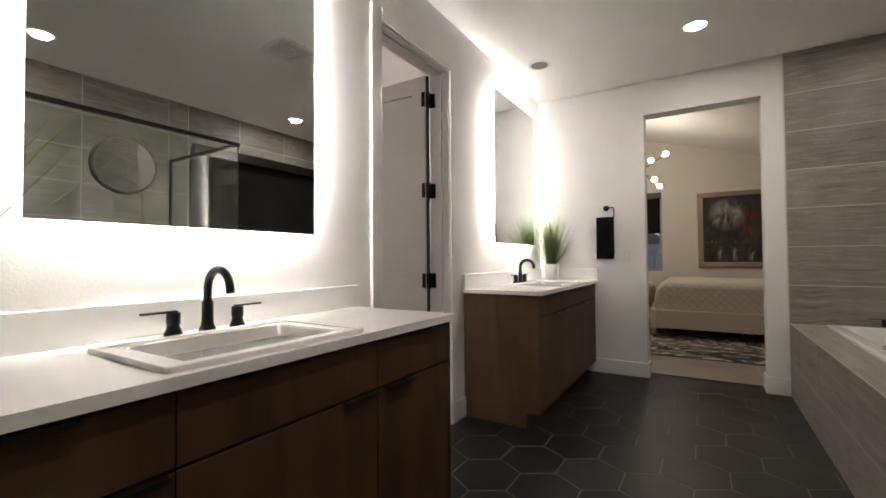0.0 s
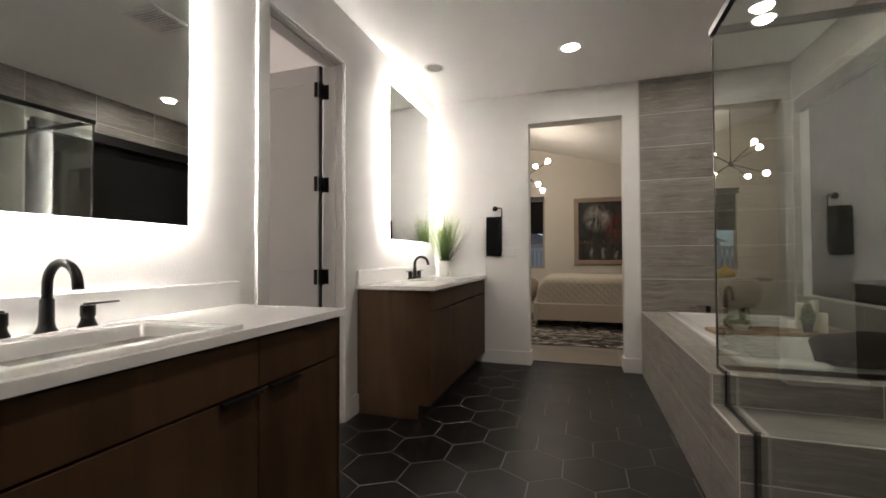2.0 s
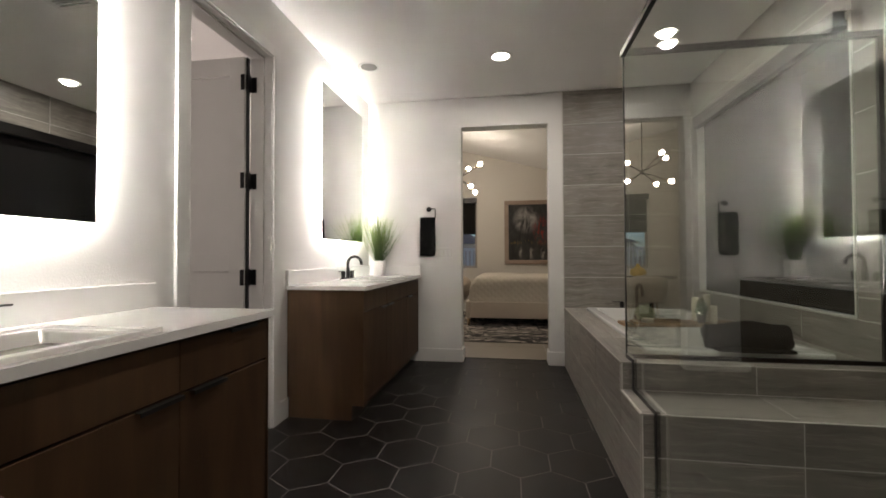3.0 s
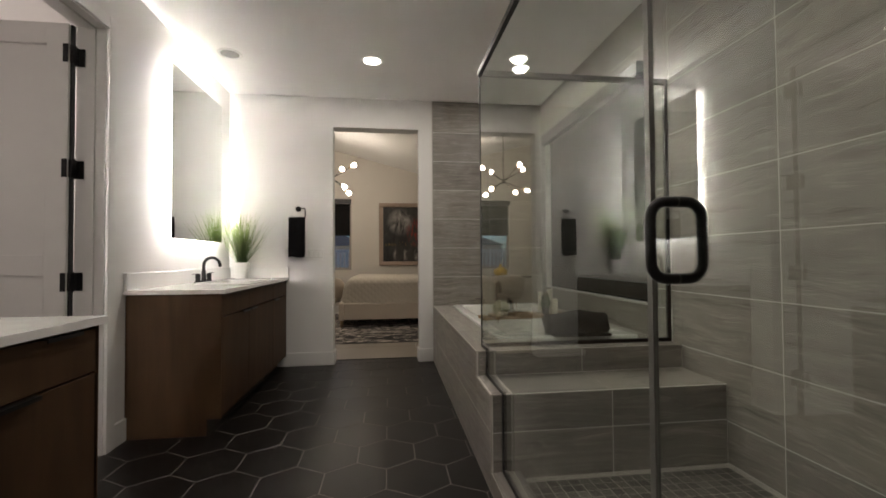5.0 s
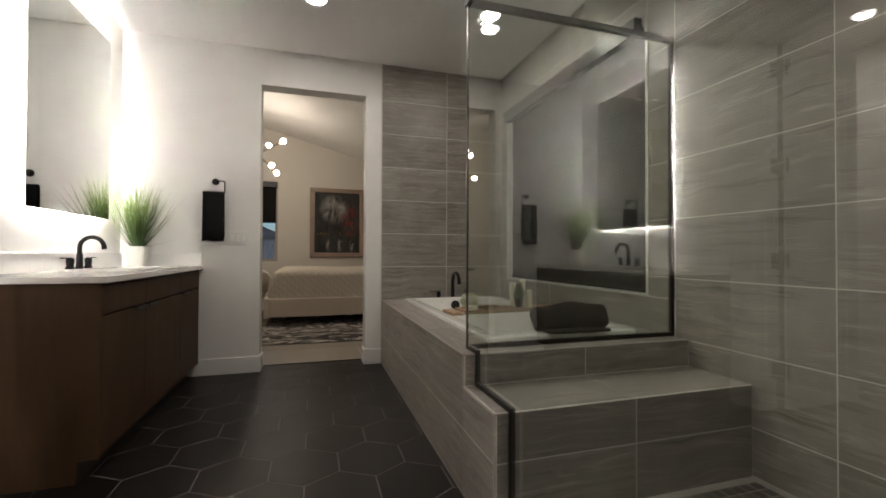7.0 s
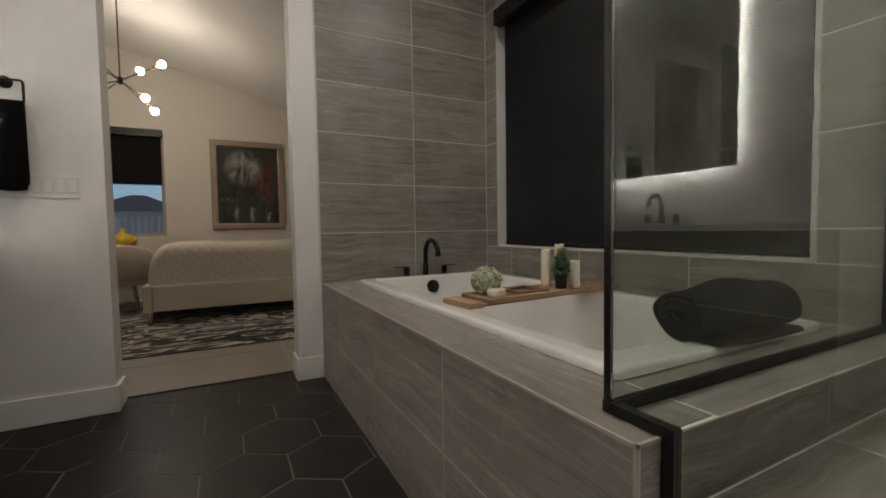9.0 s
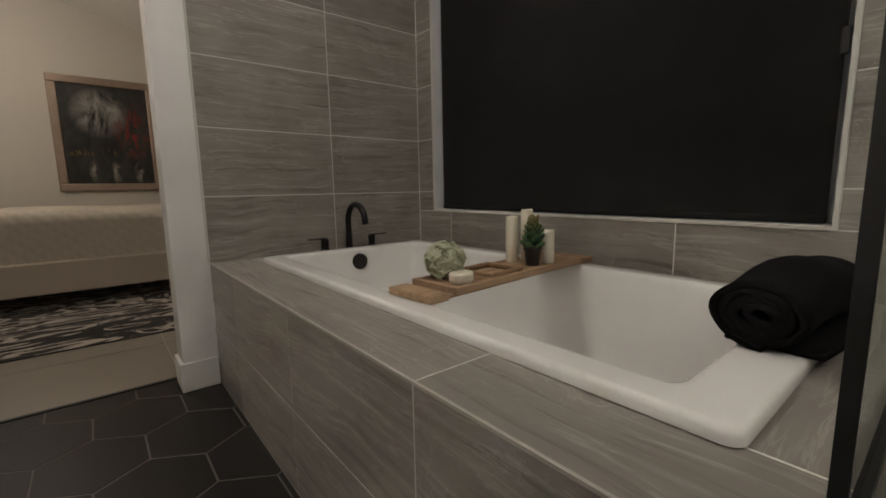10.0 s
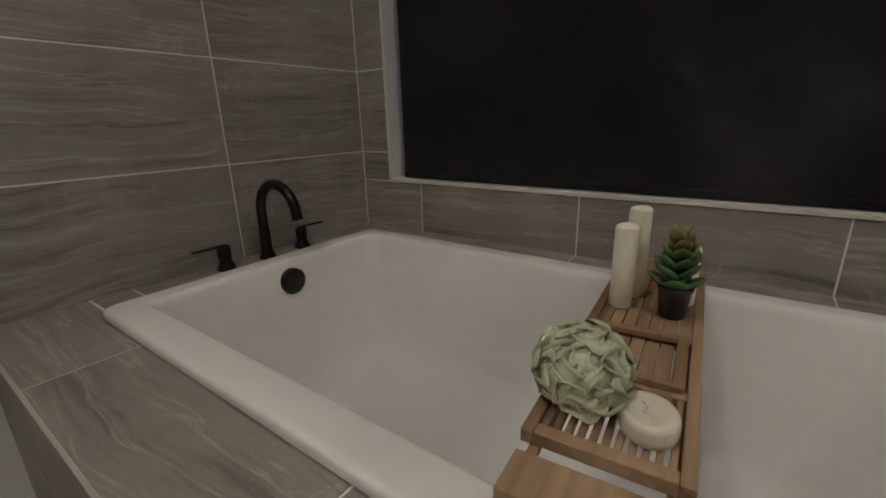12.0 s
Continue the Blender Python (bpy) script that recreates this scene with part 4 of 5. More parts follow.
for k in range(13):
    f = k / 12
    x = 0.355 * f
    puffed = 1.0 + 0.10 * math.sin(f * math.pi) - 0.05 * math.sin(f * 9)
    loops.append([(x + 0.012 * math.sin(6 * yy + 3 * f) + (0.006 if k in (0, 12) else 0) * math.sin(zz * 60), yy * (1 + 0.05 * f) + 0.006 * math.sin(5 * f), zz * (puffed + 0.10 * f)) for yy, zz in outline])
part("cloth", loft(loops, True, True), TERRY, roll, smooth=True)
part("under_fold", loft([[(xx, yy * (1 + 0.1 * math.sin(xx * 12)), zz) for yy, zz in ((-0.085, 0.0), (-0.09, 0.006), (-0.08, 0.014), (0.05, 0.014), (0.06, 0.004), (0.055, 0.0))] for xx in (0.03, 0.14, 0.26, 0.375)], True, True), TERRY, roll, "folded towel edge underneath", smooth=True)


# ---- bedroom ----
bed = thing("bed", "cream upholstered bed with a quilted coverlet", "bed", (-0.43, 7.07, 0.008))
BL, BW = 2.15, 1.60
part("side_rail", box((0.07, BL, 0.0, 0.06, 0.125, 0.375), r=0.012, seg=3), UPHOLSTERY, bed)
part("side_rail", box((0.07, BL, BW - 0.06, BW, 0.125, 0.375), r=0.012, seg=3), UPHOLSTERY, bed)
part("foot_rail", box((-0.005, 0.068, -0.004, BW + 0.004, 0.115, 0.382), r=0.012, seg=3), UPHOLSTERY, bed)
part("headboard", box((BL, BL + 0.09, -0.03, BW + 0.03, 0.10, 1.25), r=0.025, seg=3), UPHOLSTERY, bed)
part("slat_base", box((0.07, BL - 0.001, 0.062, BW - 0.062, 0.22, 0.30)), WOOD_DARK, bed)
for lx in (0.035, BL - 0.05):
    for ly in (0.045, BW - 0.045):
        part("leg", lathe([(0.0, 0.0), (0.016, 0.0), (0.030, 0.114), (0.0, 0.114)], 16, m=Matrix.Translation((lx, ly, 0))), BRASS, bed, "tapered pale leg")
quilt = thing("quilted_coverlet", "cream diamond-quilted coverlet spread over the bed", "bedding", (-0.43, 7.07, 0.008))
prof = []
for i in range(150):
    s = i / 149 * 2.1
    if s < 0.30:
        y, z, ny, nz = 0.055, 0.37 + s, -1.0, 0.0
    elif s < 0.30 + 0.157:
        a = (s - 0.30) / 0.1
        y, z, ny, nz = 0.155 - 0.1 * math.cos(a), 0.67 + 0.1 * math.sin(a), -math.cos(a), math.sin(a)
    else:
        y, z, ny, nz = 0.155 + (s - 0.457), 0.77, 0.0, 1.0
    if y < BW - 0.06:
        prof.append((s, y, z, ny, nz))
def quilted(u, v, p=0.105):
    a, b = ((u + v) / p) % 1.0, ((u - v) / p) % 1.0
    return 0.0055 * min(1.0, 3.0 * min(abs(a - 0.5) * 0 + min(a, 1 - a), min(b, 1 - b)))
grid = []
t = bmesh.new()
for j in range(300):
    x = 0.045 + 2.09 * j / 299
    drop = min(1.0, max(0.0, (x - 0.045) / 0.20))
    roundy = math.sqrt(1 - (1 - drop) ** 2)
    row = []
    for s, y, z, ny, nz in prof:
        q = quilted(s, x)
        zz = 0.37 + (z - 0.37) * (0.12 + 0.88 * roundy)
        row.append(t.verts.new((x - 0.03 * math.sin((zz - 0.37) * 3), y + ny * q + 0.01 * math.sin(x * 5 + s), zz + nz * q + 0.008 * math.sin(x * 4) * nz)))
    grid.append(row)
for a, b in zip(grid, grid[1:]):
    for i in range(len(a) - 1):
        t.faces.new((a[i], b[i], b[i + 1], a[i + 1]))
part("cloth", t, LINEN, quilt, smooth=True)
part("hem", sweep([(0.045 + 2.09 * k / 40, 0.053 + 0.01 * math.sin((0.045 + 2.09 * k / 40) * 5), 0.372) for k in range(41)], 0.006, 8), LINEN, quilt, "stitched cream binding")
mat_ = part("mattress", box((0.10, BL - 0.005, 0.09, BW - 0.09, 0.302, 0.66), r=0.05, seg=3), LINEN, bed)

RUG = material("zebra_rug_pile", (0.3, 0.28, 0.26), 0.95)
_g = Graph(RUG)
_v = _g.place((1, 1, 1), False)
_w = _g.noise(_v, 1.1, 3, 0.5, 0.6)
_mp = _g.node("Mapping")
_mp.inputs["Scale"].default_value = (1.0, 2.6, 1)
_g.link(_v, _mp.inputs["Vector"])
_n = _g.noise(_mp.outputs[0], 1.6, 3, 0.5, 2.2)
_wv = _g.node("Math")
_wv.operation = "MULTIPLY"
_wv.inputs[1].default_value = 27.0
_g.link(_n, _wv.inputs[0])
_sn = _g.node("Math")
_sn.operation = "SINE"
_g.link(_wv.outputs[0], _sn.inputs[0])
_band = _g.ramp(_sn.outputs[0], (0.35, (0.018, 0.016, 0.016)), (0.55, (0.52, 0.47, 0.42)))
_g.colour(_g.mix(_g.ramp(_w, (0.35, (0, 0, 0)), (0.7, (0.35, 0.35, 0.35))), _band, (0.16, 0.145, 0.14)))
_g.bump(_g.noise(_v, 160, 2), 0.5, 0.004)
rug = thing("area_rug", "black and ivory zebra-swirl area rug", "rug", (0.0, 5.85, 0.0025))
part("rug_body", box((-2.1, 2.1, 0.0, 3.05, 0.0, 0.007), r=0.002, seg=1), RUG, rug)
part("border", box((-2.106, 2.106, -0.012, -0.001, 0.0, 0.008), r=0.002, seg=1), BLACK_PLASTIC, rug, "narrow dark bound edge")


def barrel_chair(x, y, turn):
    c = thing("accent_chair", "cream upholstered chair with curved back and metal legs", "chair", (x, y, 0.0095), "", turn)
    loops = []
    for k in range(21):
        a = radians(-88 + 176 * k / 20)
        h = 0.775 - 0.14 * (abs(k - 10) / 10) ** 2.2
        cx, sx = math.cos(a), math.sin(a)
        loops.append([(r * cx, r * sx, z) for r, z in ((0.27, 0.40), (0.315, 0.40), (0.345, h - 0.03), (0.335, h), (0.30, h - 0.005), (0.285, h - 0.04))])
    part("backrest", loft(loops, True, True), UPHOLSTERY, c, smooth=True)
    part("seat", lathe([(0.0, 0.32), (0.26, 0.32), (0.285, 0.36), (0.28, 0.44), (0.24, 0.465), (0.0, 0.47)], 32), UPHOLSTERY, c)
    for a in (45, 135, 225, 315):
        px, py = 0.20 * math.cos(radians(a)), 0.20 * math.sin(radians(a))
        part("leg", sweep([(px, py, 0.325), (px * 1.25, py * 1.25, 0.0)], [0.012, 0.008], 10), BRASS, c, "slim metal leg")
    return c


barrel_chair(-0.785, 7.99, -84)
table = thing("round_table", "dark round dining table on a pedestal", "table", (-1.06, 8.58, 0.0095))
part("tabletop", lathe([(0.0, 0.69), (0.405, 0.69), (0.42, 0.705), (0.405, 0.72), (0.0, 0.72)], 48), WOOD_DARK, table)
part("pedestal", lathe([(0.0, 0.0), (0.22, 0.0), (0.22, 0.02), (0.04, 0.05), (0.035, 0.689), (0.0, 0.689)], 28), WOOD_DARK, table)
vase = thing("gourd_vase", "squat speckled yellow gourd vase", "vase", (-0.795, 8.42, 0.7305))
vb = lathe([(0.0, 0.0), (0.07, 0.0), (0.122, 0.03), (0.138, 0.075), (0.125, 0.12), (0.075, 0.155), (0.035, 0.175), (0.024, 0.215), (0.028, 0.232), (0.018, 0.231)], 40)
for v in vb.verts:
    k = 1 + 0.035 * math.cos(9 * math.atan2(v.co.y, v.co.x))
    v.co.x *= k
    v.co.y *= k
part("body", vb, YELLOW, vase, smooth=True)

# painting
BRASS_HAMMERED = mat_speck("hammered_bronze", (0.40, 0.31, 0.25), 0.32, 0.4, 24, 1.0, Metallic=0.6)
CANVAS = material("dark_impressionist_canvas", (0.05, 0.05, 0.05), 0.35)
_g = Graph(CANVAS)
_tc = _g.node("TexCoord")
_gen = _tc.outputs["Generated"]
_sep = _g.node("SeparateXYZ")
_g.link(_gen, _sep.inputs[0])
_mp = _g.node("Mapping")
_mp.inputs["Scale"].default_value = (1.0, 1.0, 0.55)
_g.link(_gen, _mp.inputs["Vector"])
_n1 = _g.noise(_mp.outputs[0], 5.0, 6, 0.65, 0.8)
_n2 = _g.noise(_mp.outputs[0], 11.0, 5, 0.6, 0.6)
_n3 = _g.noise(_mp.outputs[0], 16.0, 4, 0.6, 0.3)


def spot(px, pz, rx, rz):
    """A soft round field on the canvas."""
    d = _g.node("VectorMath")
    d.operation = "SUBTRACT"
    _g.link(_gen, d.inputs[0])
    d.inputs[1].default_value = (px, 0.5, pz)
    sc = _g.node("VectorMath")
    sc.operation = "MULTIPLY"
    _g.link(d.outputs[0], sc.inputs[0])
    sc.inputs[1].default_value = (1 / rx, 0, 1 / rz)
    ln = _g.node("VectorMath")
    ln.operation = "LENGTH"
    _g.link(sc.outputs[0], ln.inputs[0])
    return _g.ramp(ln.outputs["Value"], (0.25, (1, 1, 1)), (1.0, (0, 0, 0)))


_c = _g.ramp(_n1, (0.35, (0.008, 0.008, 0.008)), (0.7, (0.055, 0.052, 0.047)))
_c = _g.mix(_g.mix(1.0, spot(0.42, 0.72, 0.34, 0.26), _g.ramp(_n1, (0.36, (0, 0, 0)), (0.60, (1, 1, 1))), "MULTIPLY"), _c, (0.55, 0.53, 0.50))
_c = _g.mix(_g.mix(1.0, spot(0.80, 0.55, 0.26, 0.30), _g.ramp(_n2, (0.47, (0, 0, 0)), (0.60, (1, 1, 1))), "MULTIPLY"), _c, (0.30, 0.020, 0.012))
_c = _g.mix(_g.mix(1.0, spot(0.50, 0.32, 0.60, 0.07), _g.ramp(_n3, (0.56, (0, 0, 0)), (0.66, (1, 1, 1))), "MULTIPLY"), _c, (0.30, 0.20, 0.035))
for _px in (0.30, 0.55, 0.82):
    _c = _g.mix(_g.mix(1.0, spot(_px, 0.12, 0.07, 0.13), _g.ramp(_n3, (0.42, (0, 0, 0)), (0.62, (1, 1, 1))), "MULTIPLY"), _c, (0.36, 0.35, 0.31))
_g.colour(_c)
_g.bump(_n3, 0.3, 0.003)
art = thing("framed_painting", "dark impressionist landscape painting in a hammered bronze frame", "painting", (0.635, BY - 0.001, 1.585))
hwid, hht, fw = 0.495, 0.645, 0.085
part("canvas", box((-hwid + fw - 0.005, hwid - fw + 0.005, -0.022, -0.014, -hht + fw - 0.005, hht - fw + 0.005)), CANVAS, art)
for sp_ in ((-hwid, hwid, -0.045, 0, hht - fw, hht), (-hwid, hwid, -0.045, 0, -hht, -hht + fw), (-hwid, -hwid + fw, -0.044, 0, -hht + fw, hht - fw), (hwid - fw, hwid, -0.044, 0, -hht + fw, hht - fw)):
    part("frame_side", box(sp_, r=0.010, seg=2), BRASS_HAMMERED, art, "hammered bronze moulding")

# chandelier
ch = thing("chandelier", "black branching chandelier with lit clear globe bulbs", "chandelier", HUB)
top = vault(HUB.x) - HUB.z
part("stem", sweep([(0, 0, 0.02), (0, 0, top - 0.02)], 0.006, 10), BLACK, ch)
part("canopy", lathe([(0.0, top - 0.03), (0.06, top - 0.03), (0.065, top + 0.02), (0.0, top + 0.02)], 28), BLACK, ch)
part("hub", lathe([(0.0, -0.035), (0.022, -0.035), (0.026, -0.02), (0.026, 0.03), (0.012, 0.04), (0.0, 0.04)], 20), BLACK, ch)
ARMS = ((0.335, 0.11, 0.245), (0.115, 0.36, 0.225), (0.18, 0.11, -0.11), (0.23, 0.34, -0.18), (-0.30, 0.05, 0.30), (-0.31, -0.10, 0.185), (-0.23, 0.10, -0.167), (-0.38, -0.10, -0.167))
for v in ARMS:
    v = Vector(v)
    arm = part("arm", sweep([(0, 0, 0), tuple(v * 0.80)], 0.006, 8), BLACK, ch)
    d = v.normalized().to_track_quat("Z", "Y").to_matrix().to_4x4()
    part("socket", lathe([(0.0, -0.03), (0.015, -0.03), (0.018, 0.02), (0.0, 0.02)], 14, m=Matrix.Translation(v * 0.82) @ d), BRASS, arm, "metal bulb socket")
    part("bulb", lathe([(0.010, -0.040), (0.020, -0.031), (0.034, -0.010), (0.038, 0.005), (0.034, 0.022), (0.021, 0.036), (0.0, 0.041)], 20, m=Matrix.Translation(v) @ d), BULB, arm, "lit globe bulb", smooth=True)

# bedroom window, shade and what lies outside
w2 = structure(thing("window_2", "bedroom window with a half-lowered black shade", "window"), "bedroom window with a half-lowered black shade", "window")
part("window_frame", box((W0, W0 + 0.045, BY + 0.06, BY + 0.11, WZ0, WZ1), (W1 - 0.045, W1, BY + 0.06, BY + 0.11, WZ0, WZ1), (W0 + 0.045, W1 - 0.045, BY + 0.06, BY + 0.11, WZ0, WZ0 + 0.045), (W0 + 0.045, W1 - 0.045, BY + 0.06, BY + 0.11, WZ1 - 0.045, WZ1)), STUCCO, w2, "tan window frame")
part("pane", box((W0 + 0.045, W1 - 0.045, BY + 0.082, BY + 0.088, WZ0 + 0.045, WZ1 - 0.045)), CLEAR, w2).visible_shadow = False
roller_shade("black roller shade half lowered in the bedroom window", (W0 + W1) / 2, BY + 0.03, 1.58, 2.30, (W1 - W0) / 2 - 0.03, 180, (0.031, 0.09, 0.03))

ground = structure(link_bm("ground", box((-600, 600, 9.30, 900, -0.4, -0.15)), EARTH), "bare gravel yard at dusk", "ground")
fence = thing("fence", "white vinyl slat fence in the yard", "fence", (0, 13.2, -0.15))
for zz in (0.25, 1.42):
    part("rail", box((-5.5, 2.5, 0.02, 0.06, zz, zz + 0.09)), FENCE, fence)
for k in range(66):
    part("slat", box((-5.5 + k * 0.12, -5.5 + k * 0.12 + 0.062, -0.012, 0.019, 0.05, 1.48), r=0.004, seg=1), FENCE, fence)
house = thing("neighbour_house", "low stucco house with a grey hip roof", "house", (-6.9, 48, -0.15))
part("wall", box((-4.5, 4.5, 0, 8, 0, 2.7)), STUCCO, house)
part("roof", loft([[(-5.0, -0.5, 2.7), (5.0, -0.5, 2.7), (5.0, 8.5, 2.7), (-5.0, 8.5, 2.7)], [(-0.6, 3.9, 4.7), (0.6, 3.9, 4.7), (0.6, 4.1, 4.7), (-0.6, 4.1, 4.7)]], True, True, False), ROOF, house)


# ---- tiles: pieces of walls, deck, bench, curb and floors ----
TILE_MESH = {}


def tile_mesh(w, h, mat, thick=0.009):
    key = (round(w, 3), round(h, 3), mat.name)
    if key not in TILE_MESH:
        i = 0.0007
        a, b = w / 2, h / 2
        co = [(-a, -b, -thick), (a, -b, -thick), (a, b, -thick), (-a, b, -thick), (-a, -b, -i), (a, -b, -i), (a, b, -i), (-a, b, -i), (-a + i, -b + i, 0), (a - i, -b + i, 0), (a - i, b - i, 0), (-a + i, b - i, 0)]
        fs = [(k, (k + 1) % 4, 4 + (k + 1) % 4, 4 + k) for k in range(4)] + [(4 + k, 4 + (k + 1) % 4, 8 + (k + 1) % 4, 8 + k) for k in range(4)] + [(8, 9, 10, 11)]
        me = bpy.data.meshes.new("tile")
        me.from_pydata(co, [], fs)
        me.materials.append(mat)
        TILE_MESH[key] = me
    return TILE_MESH[key]


def without(rect, hole):
    """The rectangles that are left of rect round a hole."""
    u0, u1, v0, v1 = rect
    if not hole or hole[0] >= u1 or hole[1] <= u0 or hole[2] >= v1 or hole[3] <= v0:
        return [rect]
    a, b, c, d = max(u0, hole[0]), min(u1, hole[1]), max(v0, hole[2]), min(v1, hole[3])
    parts = [(u0, a, v0, v1), (b, u1, v0, v1), (a, b, v0, c), (a, b, d, v1)]
    return [q for q in parts if q[1] - q[0] > 0.006 and q[3] - q[2] > 0.006]


def lay(parent, origin, u, v, us, vs, mat=TILE, hole=None, gap=0.0042):
    """Tiles between the joints us and vs on the plane of u and v; the long side carries the streaks."""
    o, u, v = Vector(origin), Vector(u), Vector(v)
    n = u.cross(v)
    for a0, a1 in zip(us, us[1:]):
        for b0, b1 in zip(vs, vs[1:]):
            h = gap / 2
            for c0, c1, d0, d1 in without((a0 + h, a1 - h, b0 + h, b1 - h), hole):
                ob = new("tile", tile_mesh(c1 - c0, d1 - d0, mat))
                p = o + u * (c0 + c1) / 2 + v * (d0 + d1) / 2
                ob.matrix_world = Matrix(((u.x, v.x, n.x, p.x), (u.y, v.y, n.y, p.y), (u.z, v.z, n.z, p.z), (0, 0, 0, 1)))
                ob.parent = parent


X, Y, Z = (1, 0, 0), (0, 1, 0), (0, 0, 1)
MX, MY = (-1, 0, 0), (0, -1, 0)
COURSES = [0.575 + 0.3072 * k for k in range(7)] + [CEIL]
lay(far_tiles, (0, YT, 0), X, Z, [XF, 1.427, XW], COURSES)
# window wall: round the opening, then the shower
wall_w = bpy.data.objects["wall_window"]
lay(wall_w, (XW, 0, 0), MY, Z, [-YT, -4.481, -3.868, -3.256, -2.662], [0.577, VZ0 - 0.010])
SIDE = [VZ0 - 0.010, 0.882, 1.189, 1.4966, 1.8038, 2.111, 2.4182, CEIL]
lay(wall_w, (XW, 0, 0), MY, Z, [-YT, -V1 - 0.009], SIDE)
lay(wall_w, (XW, 0, 0), MY, Z, [-V0 + 0.009, -2.638], SIDE)
lay(wall_w, (XW, 0, 0), MY, Z, [-V1 - 0.009, -4.027, -3.414, -V0 + 0.009], [VZ1 + 0.010, 2.4182 + 0.05, CEIL])
SH = [PZ, 0.265, 0.572, 0.879, 1.187, 1.494, 1.801, 2.109, 2.416, CEIL]
niche = structure(link_bm("shower_niche", box((XW - 0.012, XW - 0.001, N0 - 0.012, N0, NZ0 - 0.012, NZ1 + 0.012), (XW - 0.012, XW - 0.001, N1, N1 + 0.012, NZ0 - 0.012, NZ1 + 0.012), (XW - 0.012, XW - 0.001, N0, N1, NZ0 - 0.012, NZ0), (XW - 0.012, XW - 0.001, N0, N1, NZ1, NZ1 + 0.012)), TILE_EDGE), "recessed tiled shower niche with a pale edge", "niche")
lay(wall_w, (XW, 0, 0), MY, Z, [-2.638, -1.930, -1.317, -0.704, -0.06], SH, hole=(-N1 - 0.012, -N0 + 0.012, NZ0 - 0.012, NZ1 + 0.012))
lay(niche, (XW + 0.098, 0, 0), MY, Z, [-N1 + 0.002, -1.22, -N0 - 0.002], [NZ0 + 0.002, 1.33, NZ1 - 0.002])
lay(bpy.data.objects["wall_shower_end"], (0, 0.06, 0), MX, Z, [-XW, -1.42, -XF], SH)
# deck top, skirt, bench, curb
DY = [YD + 0.006, 3.178, 3.790, 4.402, YT]
lay(deck, (0, 0, DZ), Y, MX, DY, [-T0 - 0.02, -XF - 0.003])
lay(deck, (0, 0, DZ), X, Y, [T0 + 0.022, 1.10, 1.71, XW], [U1 - 0.02, YT])
lay(deck, (0, 0, DZ), X, Y, [T0 + 0.022, 1.40, XW], [YD + 0.001, U0 + 0.02])
lay(deck, (0, 0, DZ), Y, MX, [U0 + 0.02, 3.256, 3.868, 4.481, U1 - 0.02], [-XW, -T1 + 0.02])
lay(deck, (XF, 0, 0), MY, Z, [-YB + 0.002, -4.402, -3.790, -3.178, -YD - 0.003], [0.001, 0.273, DZ - 0.003])
lay(deck, (0, YD, 0), X, Z, [XF + 0.008, 1.40, XW], [BZ, DZ - 0.002])
lay(bench, (0, 0, BZ), X, Y, [XF + 0.008, 1.40, XW], [YN + 0.006, YD])
lay(bench, (0, YN, 0), X, Z, [XF + 0.008, 1.40, XW], [0.001, 0.273, BZ - 0.002])
lay(bench, (XF, 0, 0), MY, Z, [-YD - 0.006, -YN - 0.006], [0.001, 0.273, BZ - 0.007])
lay(curb, (0, 0, KZ), MY, X, [-YN, -1.59, -0.98, -0.37, -0.06], [XF, 0.945])
lay(curb, (XF, 0, 0), MY, Z, [-YN - 0.006, -1.59, -0.98, -0.37, -0.06], [0.001, KZ - 0.001])

lay(bpy.data.objects["bedroom_floor"], (0, 0, 0.0025), X, Y, [-2.95, -1.745, -0.54, 0.665, 1.87], [4.994, 5.605, 6.215, 6.825, 7.435], BED_FLOOR)

# shower mosaic: small squares, joined
verts, faces = [], []
rng = random.Random(4)
q = 0.051
for i in range(21):
    for j in range(42):
        x0, y0 = 0.948 + i * q, 0.06 + j * q
        x1, y1 = x0 + q - 0.004, y0 + q - 0.004
        if x1 > XW or y1 > YN + 0.01:
            continue
        z = PZ + rng.uniform(-0.0005, 0.0005)
        k = len(verts)
        verts += [(x0, y0, PZ - 0.003), (x1, y0, PZ - 0.003), (x1, y1, PZ - 0.003), (x0, y1, PZ - 0.003), (x0 + 0.001, y0 + 0.001, z), (x1 - 0.001, y0 + 0.001, z), (x1 - 0.001, y1 - 0.001, z), (x0 + 0.001, y1 - 0.001, z)]
        faces += [(k, k + 1, k + 5, k + 4), (k + 1, k + 2, k + 6, k + 5), (k + 2, k + 3, k + 7, k + 6), (k + 3, k, k + 4, k + 7), (k + 4, k + 5, k + 6, k + 7)]
me = bpy.data.meshes.new("mosaic")
me.from_pydata(verts, [], faces)
me.materials.append(MOSAIC_ISLANDS)
mos = new("mosaic", me)
mos.parent = pan
mos["kind"] = "stuff"

# black hexagons
HW, HE, HS = 0.307, 0.187, 0.092


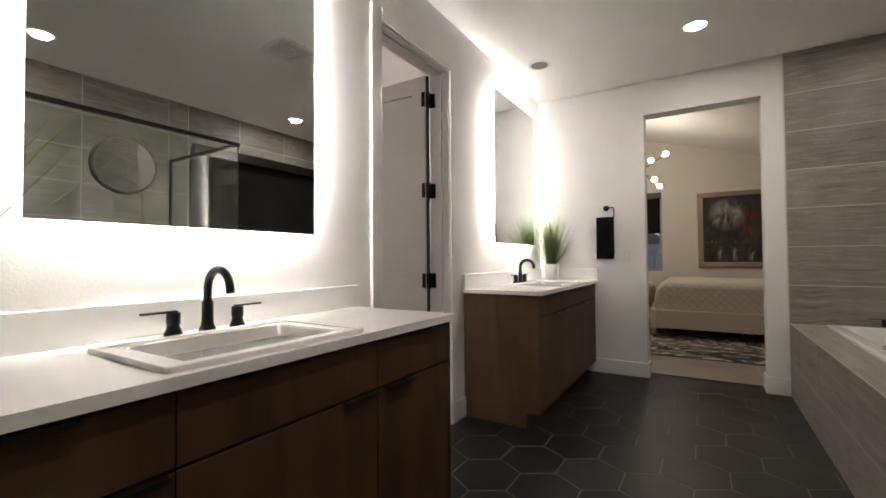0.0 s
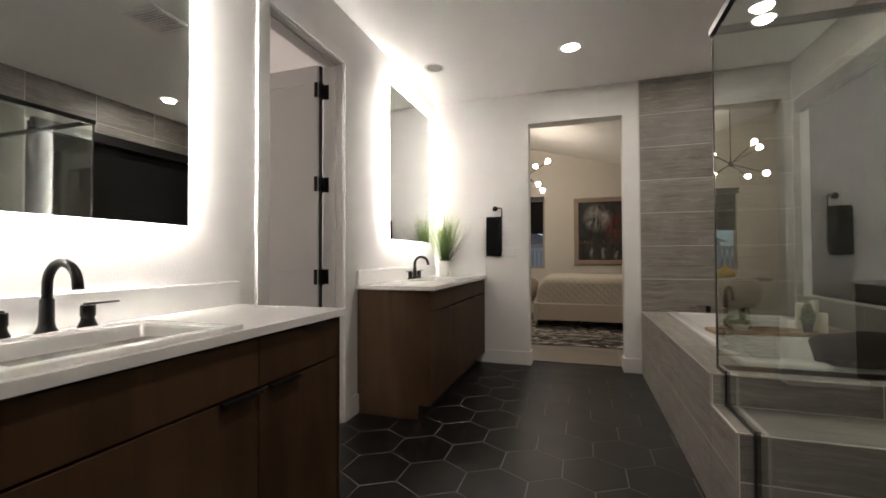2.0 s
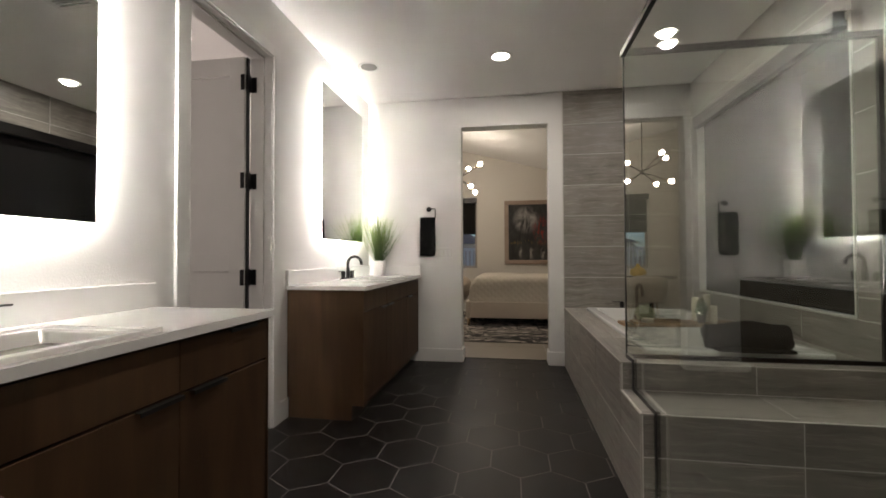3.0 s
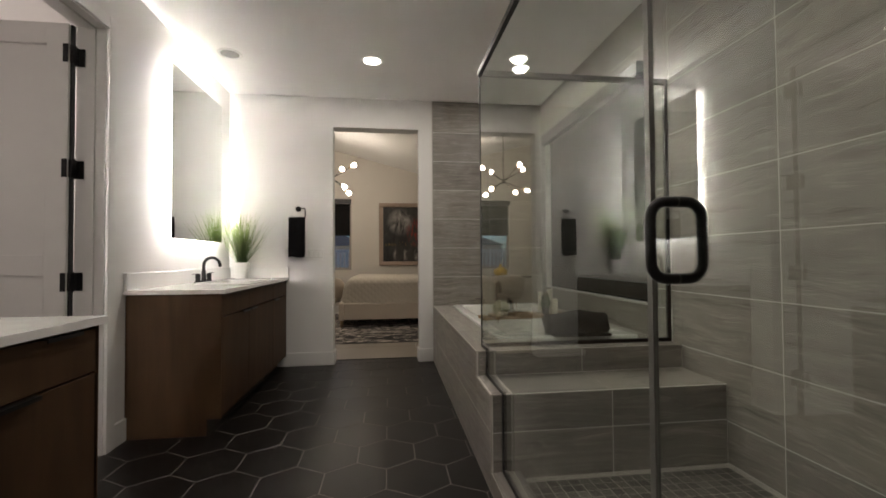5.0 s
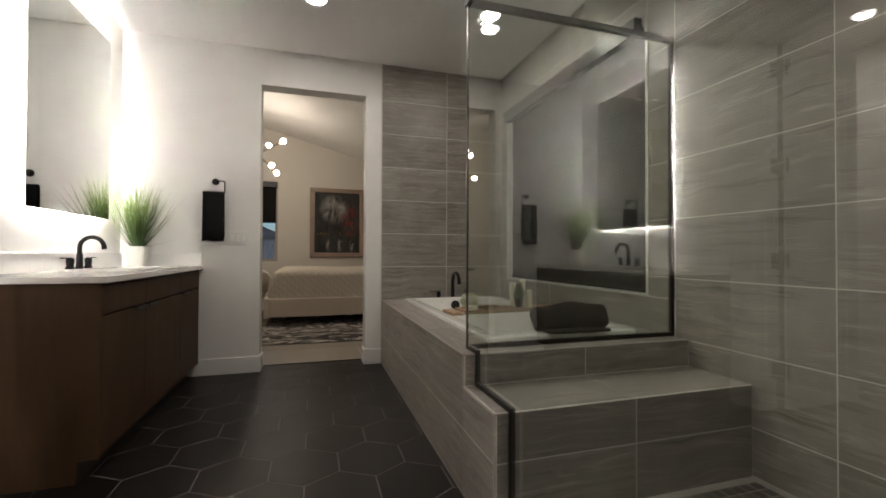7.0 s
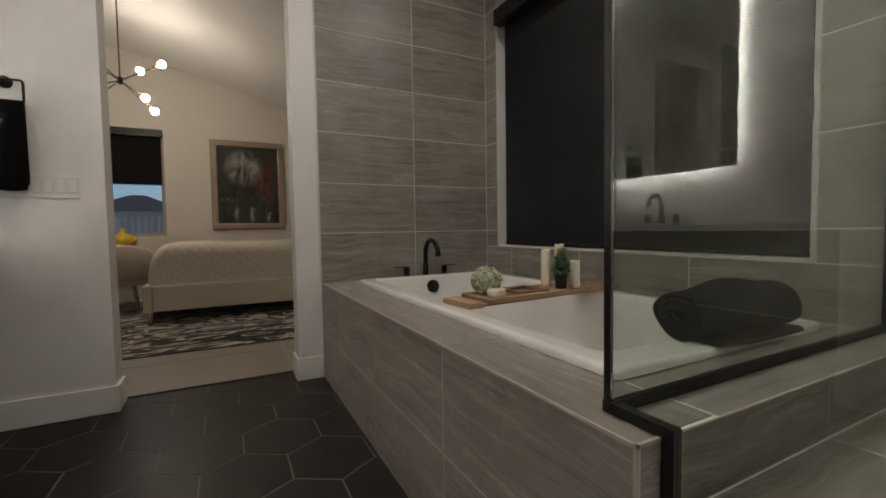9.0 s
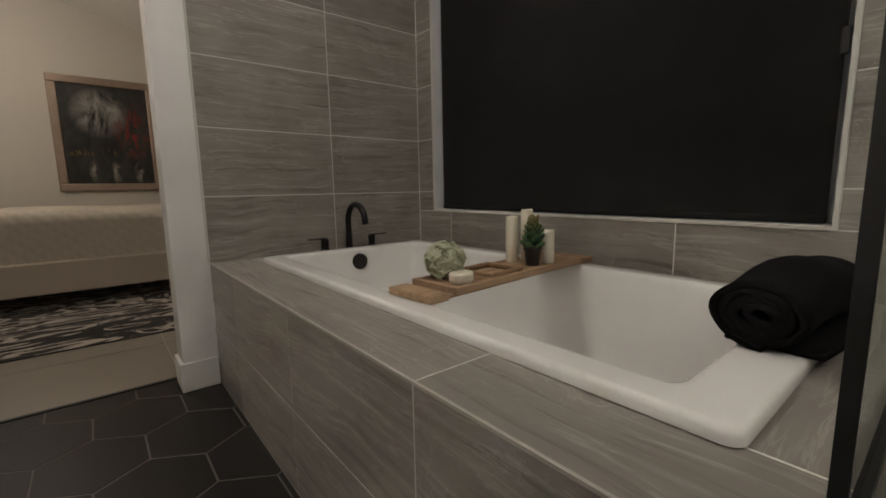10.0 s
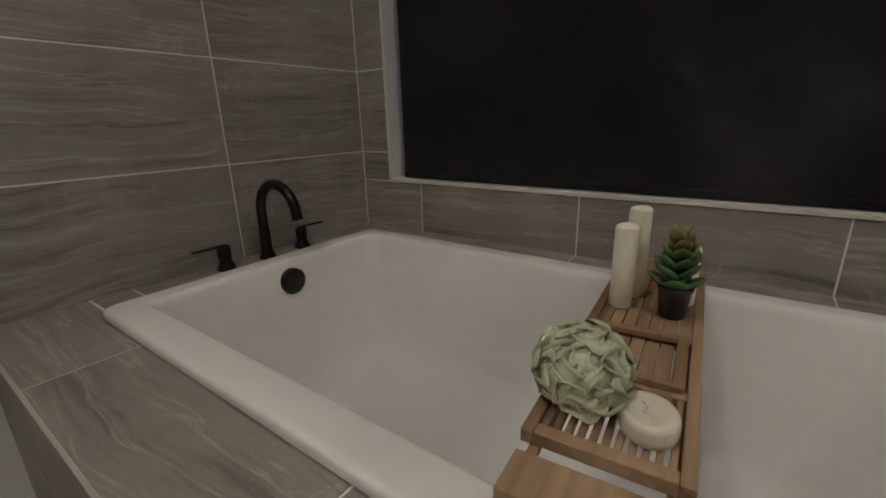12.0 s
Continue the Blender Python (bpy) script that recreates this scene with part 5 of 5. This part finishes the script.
def clip(poly, axis, limit, keep_less):
    out = []
    for a, b in zip(poly, poly[1:] + poly[:1]):
        ia, ib = [(p[axis] <= limit) == keep_less for p in (a, b)]
        if ia:
            out.append(a)
        if ia != ib:
            s = (limit - a[axis]) / (b[axis] - a[axis])
            out.append((a[0] + s * (b[0] - a[0]), a[1] + s * (b[1] - a[1])))
    return out


def hex_mesh(poly):
    cx, cy = sum(p[0] for p in poly) / len(poly), sum(p[1] for p in poly) / len(poly)
    n = len(poly)
    small = [(cx + (x - cx) * 0.993, cy + (y - cy) * 0.993) for x, y in poly]
    co = [(x, y, -0.006) for x, y in poly] + [(x, y, -0.0006) for x, y in poly] + [(x, y, 0) for x, y in small]
    fs = [(k, (k + 1) % n, n + (k + 1) % n, n + k) for k in range(n)] + [(n + k, n + (k + 1) % n, 2 * n + (k + 1) % n, 2 * n + k) for k in range(n)] + [tuple(range(2 * n, 3 * n))]
    me = bpy.data.meshes.new("hexagon_tile")
    me.from_pydata(co, [], fs)
    me.materials.append(HEX)
    return me


gx, gy = HW / 2 - 0.0030, HE / 2
HEXAGON = [(0, gy + HS - 0.0034), (-gx, gy - 0.0017), (-gx, -gy + 0.0017), (0, -gy - HS + 0.0034), (gx, -gy + 0.0017), (gx, gy - 0.0017)]
WHOLE = hex_mesh(HEXAGON)
pitch = HE + HS
for r in range(-17, 9):
    for k in range(-6, 5):
        cx = 0.015 + HW / 2 + (k + 0.5 * (r % 2)) * HW
        cy = 3.0 + r * pitch
        if cx - gx > XF or cx + gx < WX or cy + 0.19 < Y0 or cy - 0.19 > 4.972:
            continue
        if cy + 0.19 > 4.972 or cy - 0.19 < Y0 or cx + gx > XF or cx - gx < WX:
            poly = [(cx + a, cy + b) for a, b in HEXAGON]
            for axis, limit, less in ((1, 4.970, True), (1, Y0 + 0.002, False), (0, XF - 0.001, True), (0, WX + 0.001, False)):
                if poly:
                    poly = clip(poly, axis, limit, less)
            if len(poly) < 3:
                continue
            mesh, at = hex_mesh([(a - cx, b - cy) for a, b in poly]), (cx, cy, 0)
        else:
            mesh, at = WHOLE, (cx, cy, 0)
        ob = new("hexagon_tile", mesh)
        ob.location = at
        ob.parent = floor
